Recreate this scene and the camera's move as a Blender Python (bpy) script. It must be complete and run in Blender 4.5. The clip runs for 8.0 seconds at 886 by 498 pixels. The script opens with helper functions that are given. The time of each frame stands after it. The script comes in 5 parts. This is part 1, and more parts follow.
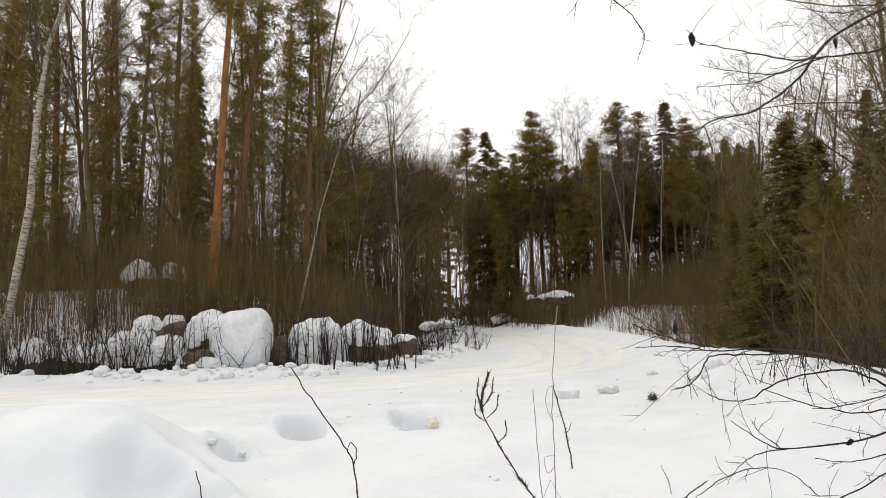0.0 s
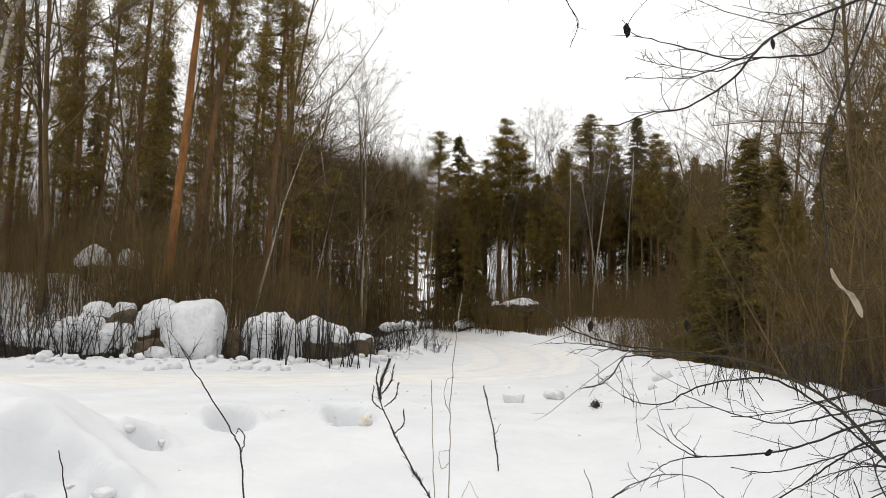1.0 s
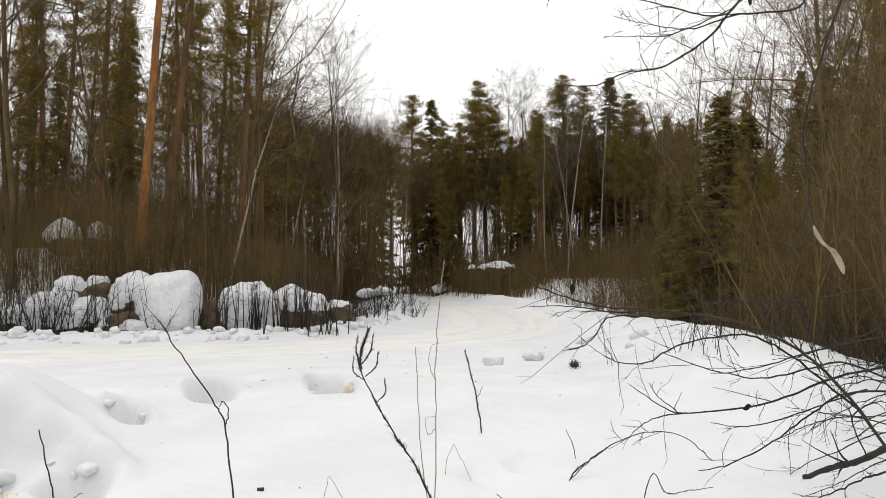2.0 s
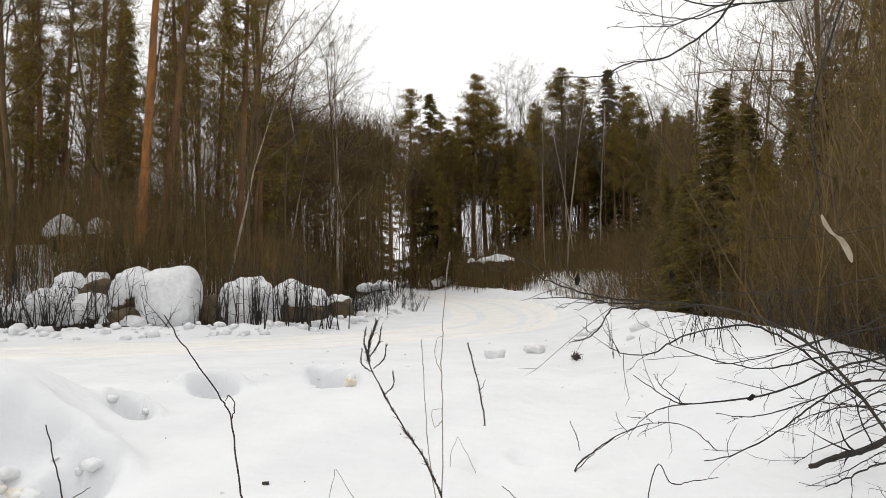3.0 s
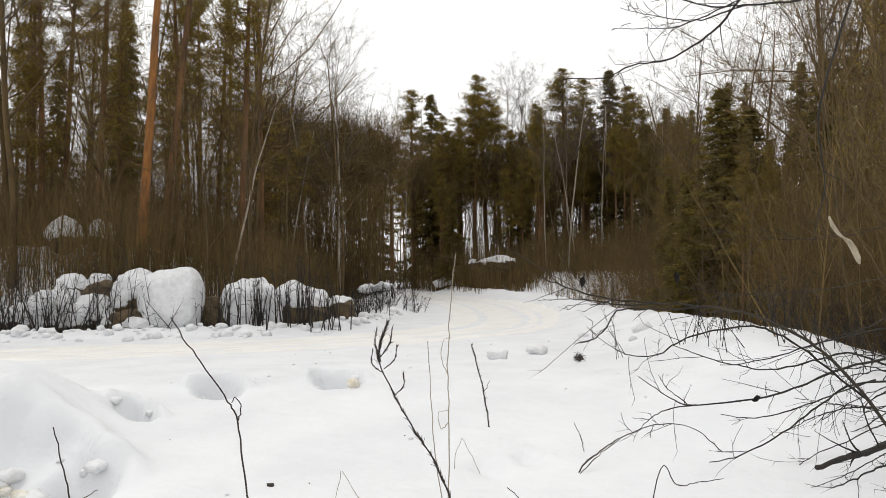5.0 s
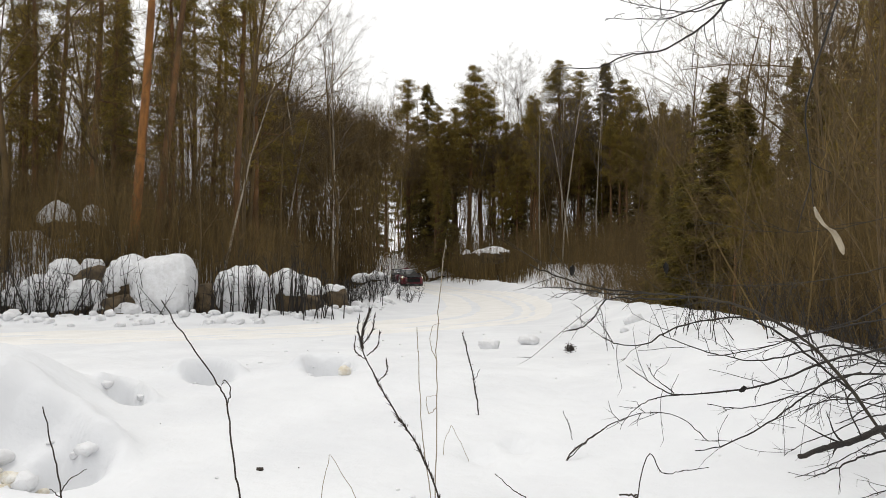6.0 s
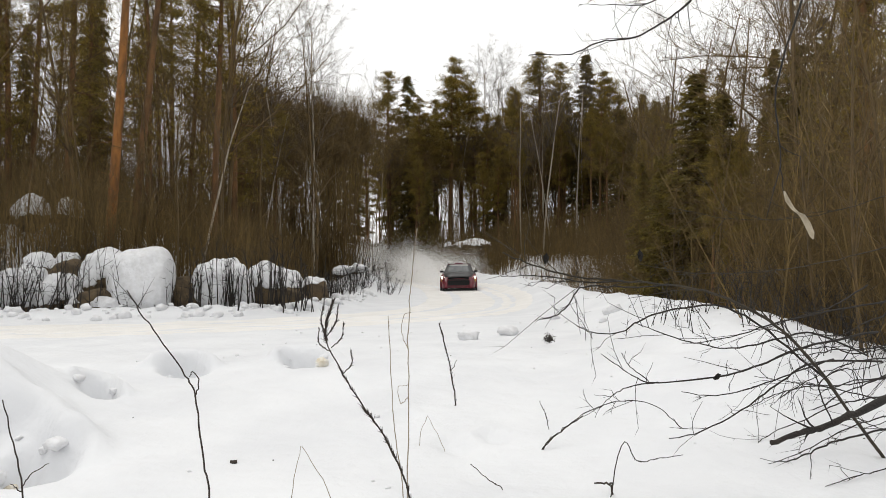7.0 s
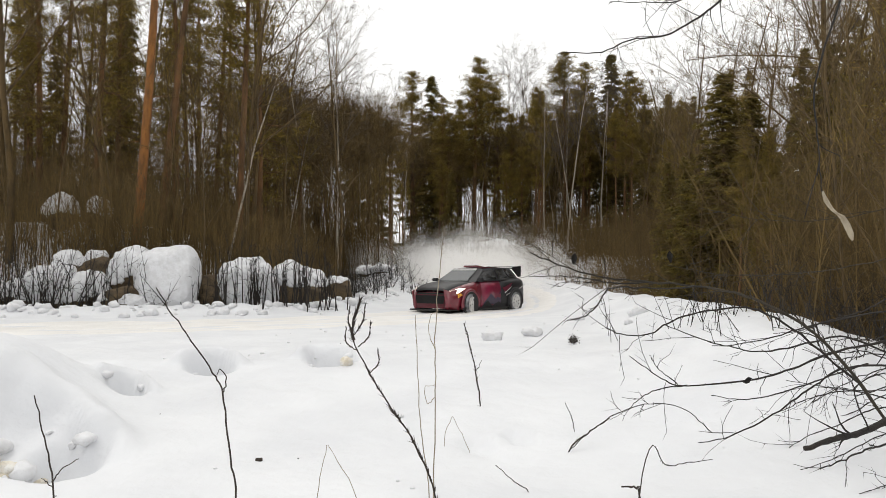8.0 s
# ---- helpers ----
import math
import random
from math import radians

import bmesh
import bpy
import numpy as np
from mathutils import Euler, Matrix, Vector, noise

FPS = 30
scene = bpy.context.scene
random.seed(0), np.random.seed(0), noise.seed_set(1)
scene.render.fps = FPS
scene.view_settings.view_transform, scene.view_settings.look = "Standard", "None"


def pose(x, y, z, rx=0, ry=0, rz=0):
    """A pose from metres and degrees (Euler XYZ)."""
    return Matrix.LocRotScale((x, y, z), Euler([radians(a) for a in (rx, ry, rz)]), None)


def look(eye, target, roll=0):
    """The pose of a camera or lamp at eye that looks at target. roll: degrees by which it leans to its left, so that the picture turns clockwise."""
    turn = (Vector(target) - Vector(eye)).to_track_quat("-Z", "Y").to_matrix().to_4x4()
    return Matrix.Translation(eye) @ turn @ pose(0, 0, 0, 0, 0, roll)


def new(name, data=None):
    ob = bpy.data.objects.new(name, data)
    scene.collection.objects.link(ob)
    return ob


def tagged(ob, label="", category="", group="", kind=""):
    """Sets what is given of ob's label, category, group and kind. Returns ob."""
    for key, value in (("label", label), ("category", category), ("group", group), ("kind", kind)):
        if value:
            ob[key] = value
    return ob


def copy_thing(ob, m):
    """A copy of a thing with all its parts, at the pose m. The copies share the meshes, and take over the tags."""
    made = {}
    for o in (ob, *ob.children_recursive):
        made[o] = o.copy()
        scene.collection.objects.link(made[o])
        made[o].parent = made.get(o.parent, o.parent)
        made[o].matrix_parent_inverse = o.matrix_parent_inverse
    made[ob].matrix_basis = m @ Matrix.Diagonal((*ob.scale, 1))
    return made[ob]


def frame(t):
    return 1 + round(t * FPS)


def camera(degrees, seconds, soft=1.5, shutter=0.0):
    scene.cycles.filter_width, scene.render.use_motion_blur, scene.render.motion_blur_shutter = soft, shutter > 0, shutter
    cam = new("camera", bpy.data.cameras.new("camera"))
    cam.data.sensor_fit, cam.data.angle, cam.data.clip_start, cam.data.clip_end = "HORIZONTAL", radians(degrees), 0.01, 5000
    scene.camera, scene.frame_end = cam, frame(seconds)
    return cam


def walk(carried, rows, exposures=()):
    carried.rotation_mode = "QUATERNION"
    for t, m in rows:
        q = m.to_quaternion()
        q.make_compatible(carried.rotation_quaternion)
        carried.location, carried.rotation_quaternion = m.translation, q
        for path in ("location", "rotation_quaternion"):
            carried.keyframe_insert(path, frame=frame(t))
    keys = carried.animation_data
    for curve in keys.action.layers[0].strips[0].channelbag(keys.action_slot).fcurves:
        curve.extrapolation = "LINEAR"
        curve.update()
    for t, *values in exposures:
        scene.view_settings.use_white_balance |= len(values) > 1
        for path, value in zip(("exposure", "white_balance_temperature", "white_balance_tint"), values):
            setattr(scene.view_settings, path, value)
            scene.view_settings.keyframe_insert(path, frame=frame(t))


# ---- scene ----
cam = camera(62.0, 8.0, soft=0.7)
PATH = [
    (0, (0.622, 0.92, 1.281), (0.424, 2.9, 1.482), -1.7),
    (0.5, (0.771, 0.961, 1.251), (0.64, 2.94, 1.504), -1.2),
    (1, (0.964, 1.169, 1.181), (0.842, 3.154, 1.393), 1.0),
    (1.5, (1.002, 1.227, 1.169), (0.944, 3.224, 1.269), -1.0),
    (1.7, (0.968, 1.206, 1.192), (0.913, 3.202, 1.31), -0.5),
    (3, (0.897, 1.213, 1.184), (0.845, 3.21, 1.284), -1.0),
    (3.5, (0.899, 1.204, 1.179), (0.856, 3.201, 1.274), -0.7),
    (4, (0.898, 1.203, 1.184), (0.854, 3.2, 1.287), -0.8),
    (5.3, (0.867, 1.209, 1.19), (0.811, 3.205, 1.291), -1.1),
    (5.5, (0.875, 1.187, 1.17), (0.813, 3.184, 1.257), -0.5),
    (6, (0.893, 1.189, 1.166), (0.853, 3.187, 1.243), -0.3),
    (6.5, (0.903, 1.212, 1.156), (0.887, 3.21, 1.221), -0.5),
    (7, (0.946, 1.239, 1.144), (0.955, 3.238, 1.2), -0.6),
    (7.5, (0.962, 1.284, 1.135), (0.978, 3.283, 1.189), 0.1),
    (8, (0.921, 1.264, 1.141), (0.868, 3.262, 1.198), -0.2),
]
walk(cam, [(t, look(e, g, r)) for t, e, g, r in PATH], exposures=[(0, 0.16, 6640, 9), (8, 0.16, 6640, 9)])

# ---- light: a bright overcast winter sky ----
world = bpy.data.worlds.new("overcast_sky")
scene.world = world
world.use_nodes = True
wn = world.node_tree.nodes
sky = wn.new("ShaderNodeTexSky")
sky.sky_type = "NISHITA"
sky.sun_disc = False
sky.sun_elevation, sky.sun_rotation = radians(68), radians(-45)
sky.air_density, sky.dust_density = 1.0, 3.0
grey = wn.new("ShaderNodeHueSaturation")
grey.inputs["Saturation"].default_value = 0.08
world.node_tree.links.new(sky.outputs[0], grey.inputs["Color"])
even = wn.new("ShaderNodeGamma")
even.inputs["Gamma"].default_value = 0.22
world.node_tree.links.new(grey.outputs[0], even.inputs["Color"])
world.node_tree.links.new(even.outputs[0], wn["Background"].inputs["Color"])
wn["Background"].inputs["Strength"].default_value = 0.70
sun = new("sun", bpy.data.lights.new("sun", "SUN"))
sun.data.energy, sun.data.angle, sun.data.color = 0.60, radians(24), (1.0, 0.96, 0.9)
sun.matrix_world = look((-14, 14, 50), (0, 0, 0))


# ---- materials ----
def material(name, a, b=None, scale=8.0, rough=0.8, bump=0.0, bump_scale=40.0, metal=0.0, detail=6.0, stretch=(1, 1, 1), island=0.0, spread=(0.35, 0.65), coat=0.0, leafy=0.0):
    m = bpy.data.materials.new(name)
    m.use_nodes = True
    n, l = m.node_tree.nodes, m.node_tree.links
    p = n["Principled BSDF"]
    p.inputs["Roughness"].default_value = rough
    p.inputs["Metallic"].default_value = metal
    p.inputs["Coat Weight"].default_value = coat
    tc, mp = n.new("ShaderNodeTexCoord"), n.new("ShaderNodeMapping")
    mp.inputs["Scale"].default_value = stretch
    l.new(tc.outputs["Object"], mp.inputs["Vector"])
    b = b or tuple(0.8 * c for c in a)
    nz = n.new("ShaderNodeTexNoise")
    nz.inputs["Scale"].default_value, nz.inputs["Detail"].default_value = scale, detail
    l.new(mp.outputs[0], nz.inputs["Vector"])
    rp = n.new("ShaderNodeValToRGB")
    rp.color_ramp.elements[0].position, rp.color_ramp.elements[1].position = spread
    rp.color_ramp.elements[0].color, rp.color_ramp.elements[1].color = (*a, 1), (*b, 1)
    l.new(nz.outputs["Fac"], rp.inputs["Fac"])
    out = rp.outputs[0]
    if island:
        geo, hs, mr = n.new("ShaderNodeNewGeometry"), n.new("ShaderNodeHueSaturation"), n.new("ShaderNodeMapRange")
        mr.inputs["To Min"].default_value, mr.inputs["To Max"].default_value = 1 - island, 1 + island
        l.new(geo.outputs["Random Per Island"], mr.inputs["Value"])
        l.new(mr.outputs[0], hs.inputs["Value"])
        l.new(out, hs.inputs["Color"])
        out = hs.outputs[0]
    l.new(out, p.inputs["Base Color"])
    if bump:
        n2, bp = n.new("ShaderNodeTexNoise"), n.new("ShaderNodeBump")
        n2.inputs["Scale"].default_value, n2.inputs["Detail"].default_value = bump_scale, 8
        l.new(mp.outputs[0], n2.inputs["Vector"])
        l.new(n2.outputs["Fac"], bp.inputs["Height"])
        bp.inputs["Strength"].default_value, bp.inputs["Distance"].default_value = bump, 0.05
        l.new(bp.outputs[0], p.inputs["Normal"])
    if leafy:
        # light passes through thin needles
        tr, mx = n.new("ShaderNodeBsdfTranslucent"), n.new("ShaderNodeMixShader")
        l.new(out, tr.inputs["Color"])
        mx.inputs[0].default_value = leafy
        l.new(p.outputs[0], mx.inputs[1])
        l.new(tr.outputs[0], mx.inputs[2])
        l.new(mx.outputs[0], n["Material Output"].inputs["Surface"])
    return m


SNOW = material("snow", (0.725, 0.735, 0.755), (0.66, 0.67, 0.695), 0.9, 0.65, 0.45, 6.0)
SNOW_ROAD = material("packed_snow", (0.79, 0.775, 0.755), (0.72, 0.705, 0.68), 1.2, 0.55, 0.45, 9.0, stretch=(1, 1, 1))
SNOW_LUMP = material("lumpy_snow", (0.76, 0.765, 0.785), (0.66, 0.66, 0.67), 7, 0.7, 0.6, 14.0)
SNOW_DUST = bpy.data.materials.new("airborne_snow")
SNOW_DUST.use_nodes = True
dn, dl = SNOW_DUST.node_tree.nodes, SNOW_DUST.node_tree.links
d_mix, d_one, d_two = dn.new("ShaderNodeMixShader"), dn.new("ShaderNodeBsdfDiffuse"), dn.new("ShaderNodeBsdfTranslucent")
d_one.inputs["Color"].default_value = d_two.inputs["Color"].default_value = (0.98, 0.97, 0.955, 1)
dl.new(d_one.outputs[0], d_mix.inputs[1])
dl.new(d_two.outputs[0], d_mix.inputs[2])
dl.new(d_mix.outputs[0], dn["Material Output"].inputs["Surface"])
DIRT_SNOW = material("dirty_snow", (0.62, 0.55, 0.42), (0.80, 0.79, 0.76), 9, 0.8, 0.6, 20.0)
PINE_BARK = material("pine_bark", (0.30, 0.125, 0.030), (0.15, 0.068, 0.022), 5, 0.9, 0.8, 18, stretch=(1, 1, 0.3))
DARK_PINE_BARK = material("dark_pine_bark", (0.19, 0.092, 0.034), (0.085, 0.048, 0.022), 3, 0.9, 0.8, 18, stretch=(1, 1, 0.3))
GREY_BARK = material("grey_bark", (0.130, 0.082, 0.030), (0.062, 0.041, 0.017), 6, 0.9, 0.7, 20, stretch=(1, 1, 0.3))
BIRCH_BARK = material("birch_bark", (0.42, 0.36, 0.28), (0.07, 0.055, 0.04), 7, 0.8, 0.4, 20, stretch=(1, 1, 2.5), spread=(0.45, 0.68))
TWIG = material("bare_twigs", (0.150, 0.096, 0.029), (0.082, 0.054, 0.018), 1.2, 0.9, island=0.4)
TWIG_PALE = material("pale_birch_twigs", (0.12, 0.092, 0.068), (0.07, 0.055, 0.042), 2, 0.9, island=0.3)
TWIG_DARK = material("dark_branch_bark", (0.024, 0.018, 0.013), (0.012, 0.010, 0.008), 9, 0.85, 0.4, 60)
NEEDLE = material("pine_needles", (0.250, 0.170, 0.027), (0.145, 0.108, 0.020), 1.0, 0.6, island=0.5, leafy=0.5)
NEEDLE_DARK = material("spruce_needles", (0.200, 0.145, 0.026), (0.115, 0.090, 0.018), 1.0, 0.6, island=0.5, leafy=0.5)
ROCK = material("brown_granite", (0.13, 0.09, 0.045), (0.06, 0.043, 0.025), 3.5, 0.9, 0.8, 12)
BRANCH_BROWN = material("brown_branch_bark", (0.045, 0.034, 0.020), (0.024, 0.019, 0.012), 9, 0.85, 0.4, 60)
DRY_WEED = material("dried_weed", (0.045, 0.033, 0.024), (0.022, 0.017, 0.013), 30, 0.9)
DRY_GRASS = material("pale_dry_stalk", (0.34, 0.29, 0.22), (0.22, 0.18, 0.13), 30, 0.9)
STRIP = material("torn_birch_strip", (0.62, 0.56, 0.45), (0.42, 0.36, 0.27), 20, 0.8, 0.3, 60)


# ---- mesh helpers ----
def tri_mesh(name, V, F, smooth=False):
    V, F = np.asarray(V, np.float32).reshape(-1, 3), np.asarray(F, np.int32).reshape(-1, 3)
    me = bpy.data.meshes.new(name)
    me.vertices.add(len(V))
    me.vertices.foreach_set("co", V.ravel())
    me.loops.add(3 * len(F))
    me.loops.foreach_set("vertex_index", F.ravel())
    me.polygons.add(len(F))
    me.polygons.foreach_set("loop_start", np.arange(0, 3 * len(F), 3, dtype=np.int32))
    me.polygons.foreach_set("use_smooth", np.full(len(F), smooth))
    me.update(calc_edges=True)
    return me


def merge(pieces):
    V, F, k = [], [], 0
    for v, f in pieces:
        V.append(v)
        F.append(np.asarray(f) + k)
        k += len(v)
    return np.concatenate(V), np.concatenate(F)


def unit(a):
    return a / np.maximum(np.linalg.norm(a, axis=-1, keepdims=True), 1e-9)


def cones(P, D, L, R):
    """Three-sided tapering twigs."""
    P, D = np.asarray(P, float), unit(np.asarray(D, float))
    n = len(P)
    L, R = np.broadcast_to(L, n)[:, None], np.broadcast_to(R, n)[:, None]
    ref = np.where(np.abs(D[:, 2:3]) < 0.9, [[0, 0, 1.0]], [[1.0, 0, 0]])
    A = unit(np.cross(D, ref))
    B = np.cross(D, A)
    V = np.stack([P + R * (math.cos(a) * A + math.sin(a) * B) for a in (0, 2.0944, 4.1888)] + [P + D * L], 1).reshape(-1, 3)
    F = (np.arange(n)[:, None, None] * 4 + np.array([[0, 1, 3], [1, 2, 3], [2, 0, 3]])[None]).reshape(-1, 3)
    return V, F


def blades(P, D, L, W, rng):
    """Thin needle sprays, one slim triangle each."""
    D = unit(D)
    S = unit(np.cross(D, rng.normal(size=D.shape))) * np.broadcast_to(W, len(P))[:, None] / 2
    V = np.stack([P - S, P + S, P + D * np.broadcast_to(L, len(P))[:, None]], 1).reshape(-1, 3)
    return V, np.arange(len(V)).reshape(-1, 3)


def tube(points, radii, sides=6):
    pts = np.asarray(points, float)
    k = len(pts)
    T = unit(np.gradient(pts, axis=0))
    ref = np.array([0.31, 0.95, 0.02]) if abs(T[:, 2]).mean() > 0.6 else np.array([0, 0, 1.0])
    A = unit(np.cross(T, ref))
    B = np.cross(T, A)
    ang = np.arange(sides) * 2 * math.pi / sides
    r = np.broadcast_to(radii, k)[:, None, None]
    V = (pts[:, None] + r * (np.cos(ang)[None, :, None] * A[:, None] + np.sin(ang)[None, :, None] * B[:, None])).reshape(-1, 3)
    F = []
    for i in range(k - 1):
        for j in range(sides):
            a, b = i * sides + j, i * sides + (j + 1) % sides
            F += [(a, b, a + sides), (b, b + sides, a + sides)]
    for j in range(1, sides - 1):
        F += [(0, j + 1, j), ((k - 1) * sides, (k - 1) * sides + j, (k - 1) * sides + j + 1)]
    return V, np.array(F)


def part_mesh(name, me, mat, parent=None, label=""):
    me.materials.append(mat)
    ob = new(name, me)
    if parent:
        ob.parent = parent
    if label:
        ob["label"] = label
    return ob


def part(name, bm, mat, parent=None, label="", smooth=False):
    me = bpy.data.meshes.new(name)
    bm.to_mesh(me)
    bm.free()
    if smooth:
        me.polygons.foreach_set("use_smooth", [True] * len(me.polygons))
    return part_mesh(name, me, mat, parent, label)


# ---- the lie of the land ----
ROAD = [(-62, 190), (-48, 160), (-36, 130), (-24, 104), (-14, 84), (-5.2, 65), (-1.2, 56), (0.4, 50), (1.5, 44), (2.1, 38), (2.4, 32), (2.2, 27.5), (1.2, 23.7), (-2.5, 19.5), (-8, 17.2), (-16, 16.2), (-30, 16), (-60, 16)]


def spline(pts, per=10):
    p = np.array([(2 * pts[0][0] - pts[1][0], 2 * pts[0][1] - pts[1][1]), *pts, (2 * pts[-1][0] - pts[-2][0], 2 * pts[-1][1] - pts[-2][1])], float)
    out = []
    for i in range(1, len(p) - 2):
        for t in np.linspace(0, 1, per, endpoint=False):
            a, b, c, d = p[i - 1:i + 3]
            out.append(0.5 * (2 * b + (c - a) * t + (2 * a - 5 * b + 4 * c - d) * t * t + (3 * b - a - 3 * c + d) * t ** 3))
    return np.array(out + [p[-2]])


LINE = spline(ROAD)


def near_line(x, y, line):
    """Distance to a polyline."""
    x, y = np.asarray(x, float), np.asarray(y, float)
    best = np.full(x.shape, 1e9)
    for a, b in zip(line[:-1], line[1:]):
        d = b - a
        s = np.clip(((x - a[0]) * d[0] + (y - a[1]) * d[1]) / (d @ d), 0, 1)
        best = np.minimum(best, np.hypot(x - a[0] - s * d[0], y - a[1] - s * d[1]))
    return best


def smooth(a):
    a = np.clip(a, 0, 1)
    return a * a * (3 - 2 * a)


LEFT_BANK = np.array([(-60, 21.5), (-30, 22.0), (-16, 22.3), (-9, 22.8), (-5, 23.8), (-2.8, 27), (-2.2, 33), (-2.4, 40), (-3.2, 48), (-6, 56), (-10, 62)], float)
RIGHT_BANK = np.array([(3.6, 7.2), (4.7, 9.6), (5.4, 13), (5.8, 18), (5.6, 25), (5.4, 34), (4.8, 46), (3.4, 56), (0, 64)], float)
# pits in the near snow: x, y, radius, depth
PITS = [(-2.20, 10.30, 0.27, 0.36), (-0.78, 10.70, 0.28, 0.36), (-2.62, 8.9, 0.20, 0.30), (-2.65, 7.2, 0.42, 0.28), (-2.2, 7.0, 0.30, 0.24),
        (1.06, 7.4, 0.15, 0.05), (1.4, 7.55, 0.13, 0.05), (0.6, 8.2, 0.12, 0.04)]


def wave(x, y, f, k):
    return np.sin(f * x + 1.7 * k + 1.3 * np.sin(0.7 * f * y + k)) * np.sin(f * 0.9 * y + 2.1 * k + 1.1 * np.sin(0.8 * f * x - k))


def height(x, y):
    x, y = np.asarray(x, float), np.asarray(y, float)
    z = np.interp(y, [-50, 0, 5, 7, 10.6, 13, 17, 22, 28, 39, 52, 60, 80, 120, 400, 2000], [-0.6, -0.45, -0.43, -0.35, 0, -0.05, -0.1, -0.14, -0.1, 0.09, 0.25, 0.5, 1.3, 2.2, 4, 8])
    z = z + 3.4 * smooth((y - 25.5) / 9) * smooth((-x - 5 - 0.12 * (y - 25)) / 9)
    z = z + 1.6 * smooth((y - 50) / 10) * smooth((x - 4) / 5) * smooth((90 - y) / 10)
    dl, dr = near_line(x, y, LEFT_BANK), near_line(x, y, RIGHT_BANK)
    lump = 0.5 + 0.5 * wave(x, y, 2.3, 1) + 0.35 * wave(x, y, 5.1, 2)
    z = z + (0.16 + 0.12 * lump) * np.exp(-(dl / 0.75) ** 2)
    z = z + (0.50 + 0.08 * lump) * np.exp(-(dr / 1.3) ** 2) * smooth((y - 5) / 5)
    z = z - 0.35 * smooth((x - 6.5) / 2.0) * smooth((48 - y) / 6) * smooth((y - 4) / 4)
    z = z + 0.78 * np.exp(-((np.abs(x + 4.1) / 1.25) ** 3 + (np.abs(y - 8.2) / 1.1) ** 3)) + 0.16 * np.exp(-(((x + 2.9) / 0.8) ** 2 + ((y - 7.6) / 0.5) ** 2))
    z = z + (1.25 + 0.3 * wave(x, y, 3.3, 7)) * np.exp(-(((x + 3.25) / 0.85) ** 2 + ((y - 37.6) / 1.5) ** 2)) + 0.5 * np.exp(-(((x + 2.2) / 0.7) ** 2 + ((y - 36.2) / 1.2) ** 2))
    for px, py, r, d in PITS:
        q = ((x - px + 0.25 * (y - py) + 0.10 * r * np.sin(9 * y + 5 * px)) ** 2 + ((y - py) * 0.8 + 0.12 * r * np.sin(11 * x + py)) ** 2) / (r * r)
        z = z - d * np.exp(-q ** 3) + 0.42 * d * np.exp(-((np.sqrt(q) - 1.45) / 0.4) ** 2) * smooth((y - py) / (0.6 * r))
    rough = np.exp(-(np.hypot(x, y - 12) / 40) ** 2)
    z = z + rough * (0.018 * wave(x, y, 1.9, 3) + 0.008 * wave(x, y, 6.3, 4) + 0.006 * wave(x, y, 13.0, 5))
    return z


def ground_z(x, y):
    return float(height(np.array([x]), np.array([y]))[0])


def axis(*spans):
    out = []
    for a, b, s in spans:
        out += list(np.arange(a, b, s))
    return np.array(out + [spans[-1][1]])


def build_ground():
    gx = axis((-2000, -400, 400), (-400, -60, 40), (-60, -20, 2), (-20, -8, 0.4), (-8, -3, 0.10), (-3, 3, 0.06), (3, 8, 0.11), (8, 20, 0.5), (20, 60, 2.5), (60, 400, 40), (400, 2000, 400))
    gy = axis((-400, -40, 60), (-40, 0, 4), (0, 4, 0.5), (4, 8, 0.10), (8, 16, 0.06), (16, 28, 0.2), (28, 64, 0.5), (64, 130, 3), (130, 400, 30), (400, 2400, 250))
    X, Y = np.meshgrid(gx, gy)
    Z = height(X.ravel(), Y.ravel())
    V = np.stack([X.ravel(), Y.ravel(), Z], 1)
    w = len(gx)
    i = (np.arange(len(gy) - 1)[:, None] * w + np.arange(w - 1)[None]).ravel()
    F = np.concatenate([np.stack([i, i + 1, i + w + 1], 1), np.stack([i, i + w + 1, i + w], 1)])
    ob = part_mesh("ground", tri_mesh("ground", V, F, True), SNOW)
    tagged(ob, "white trampled snow covering the forest clearing", "snow", kind="structure")


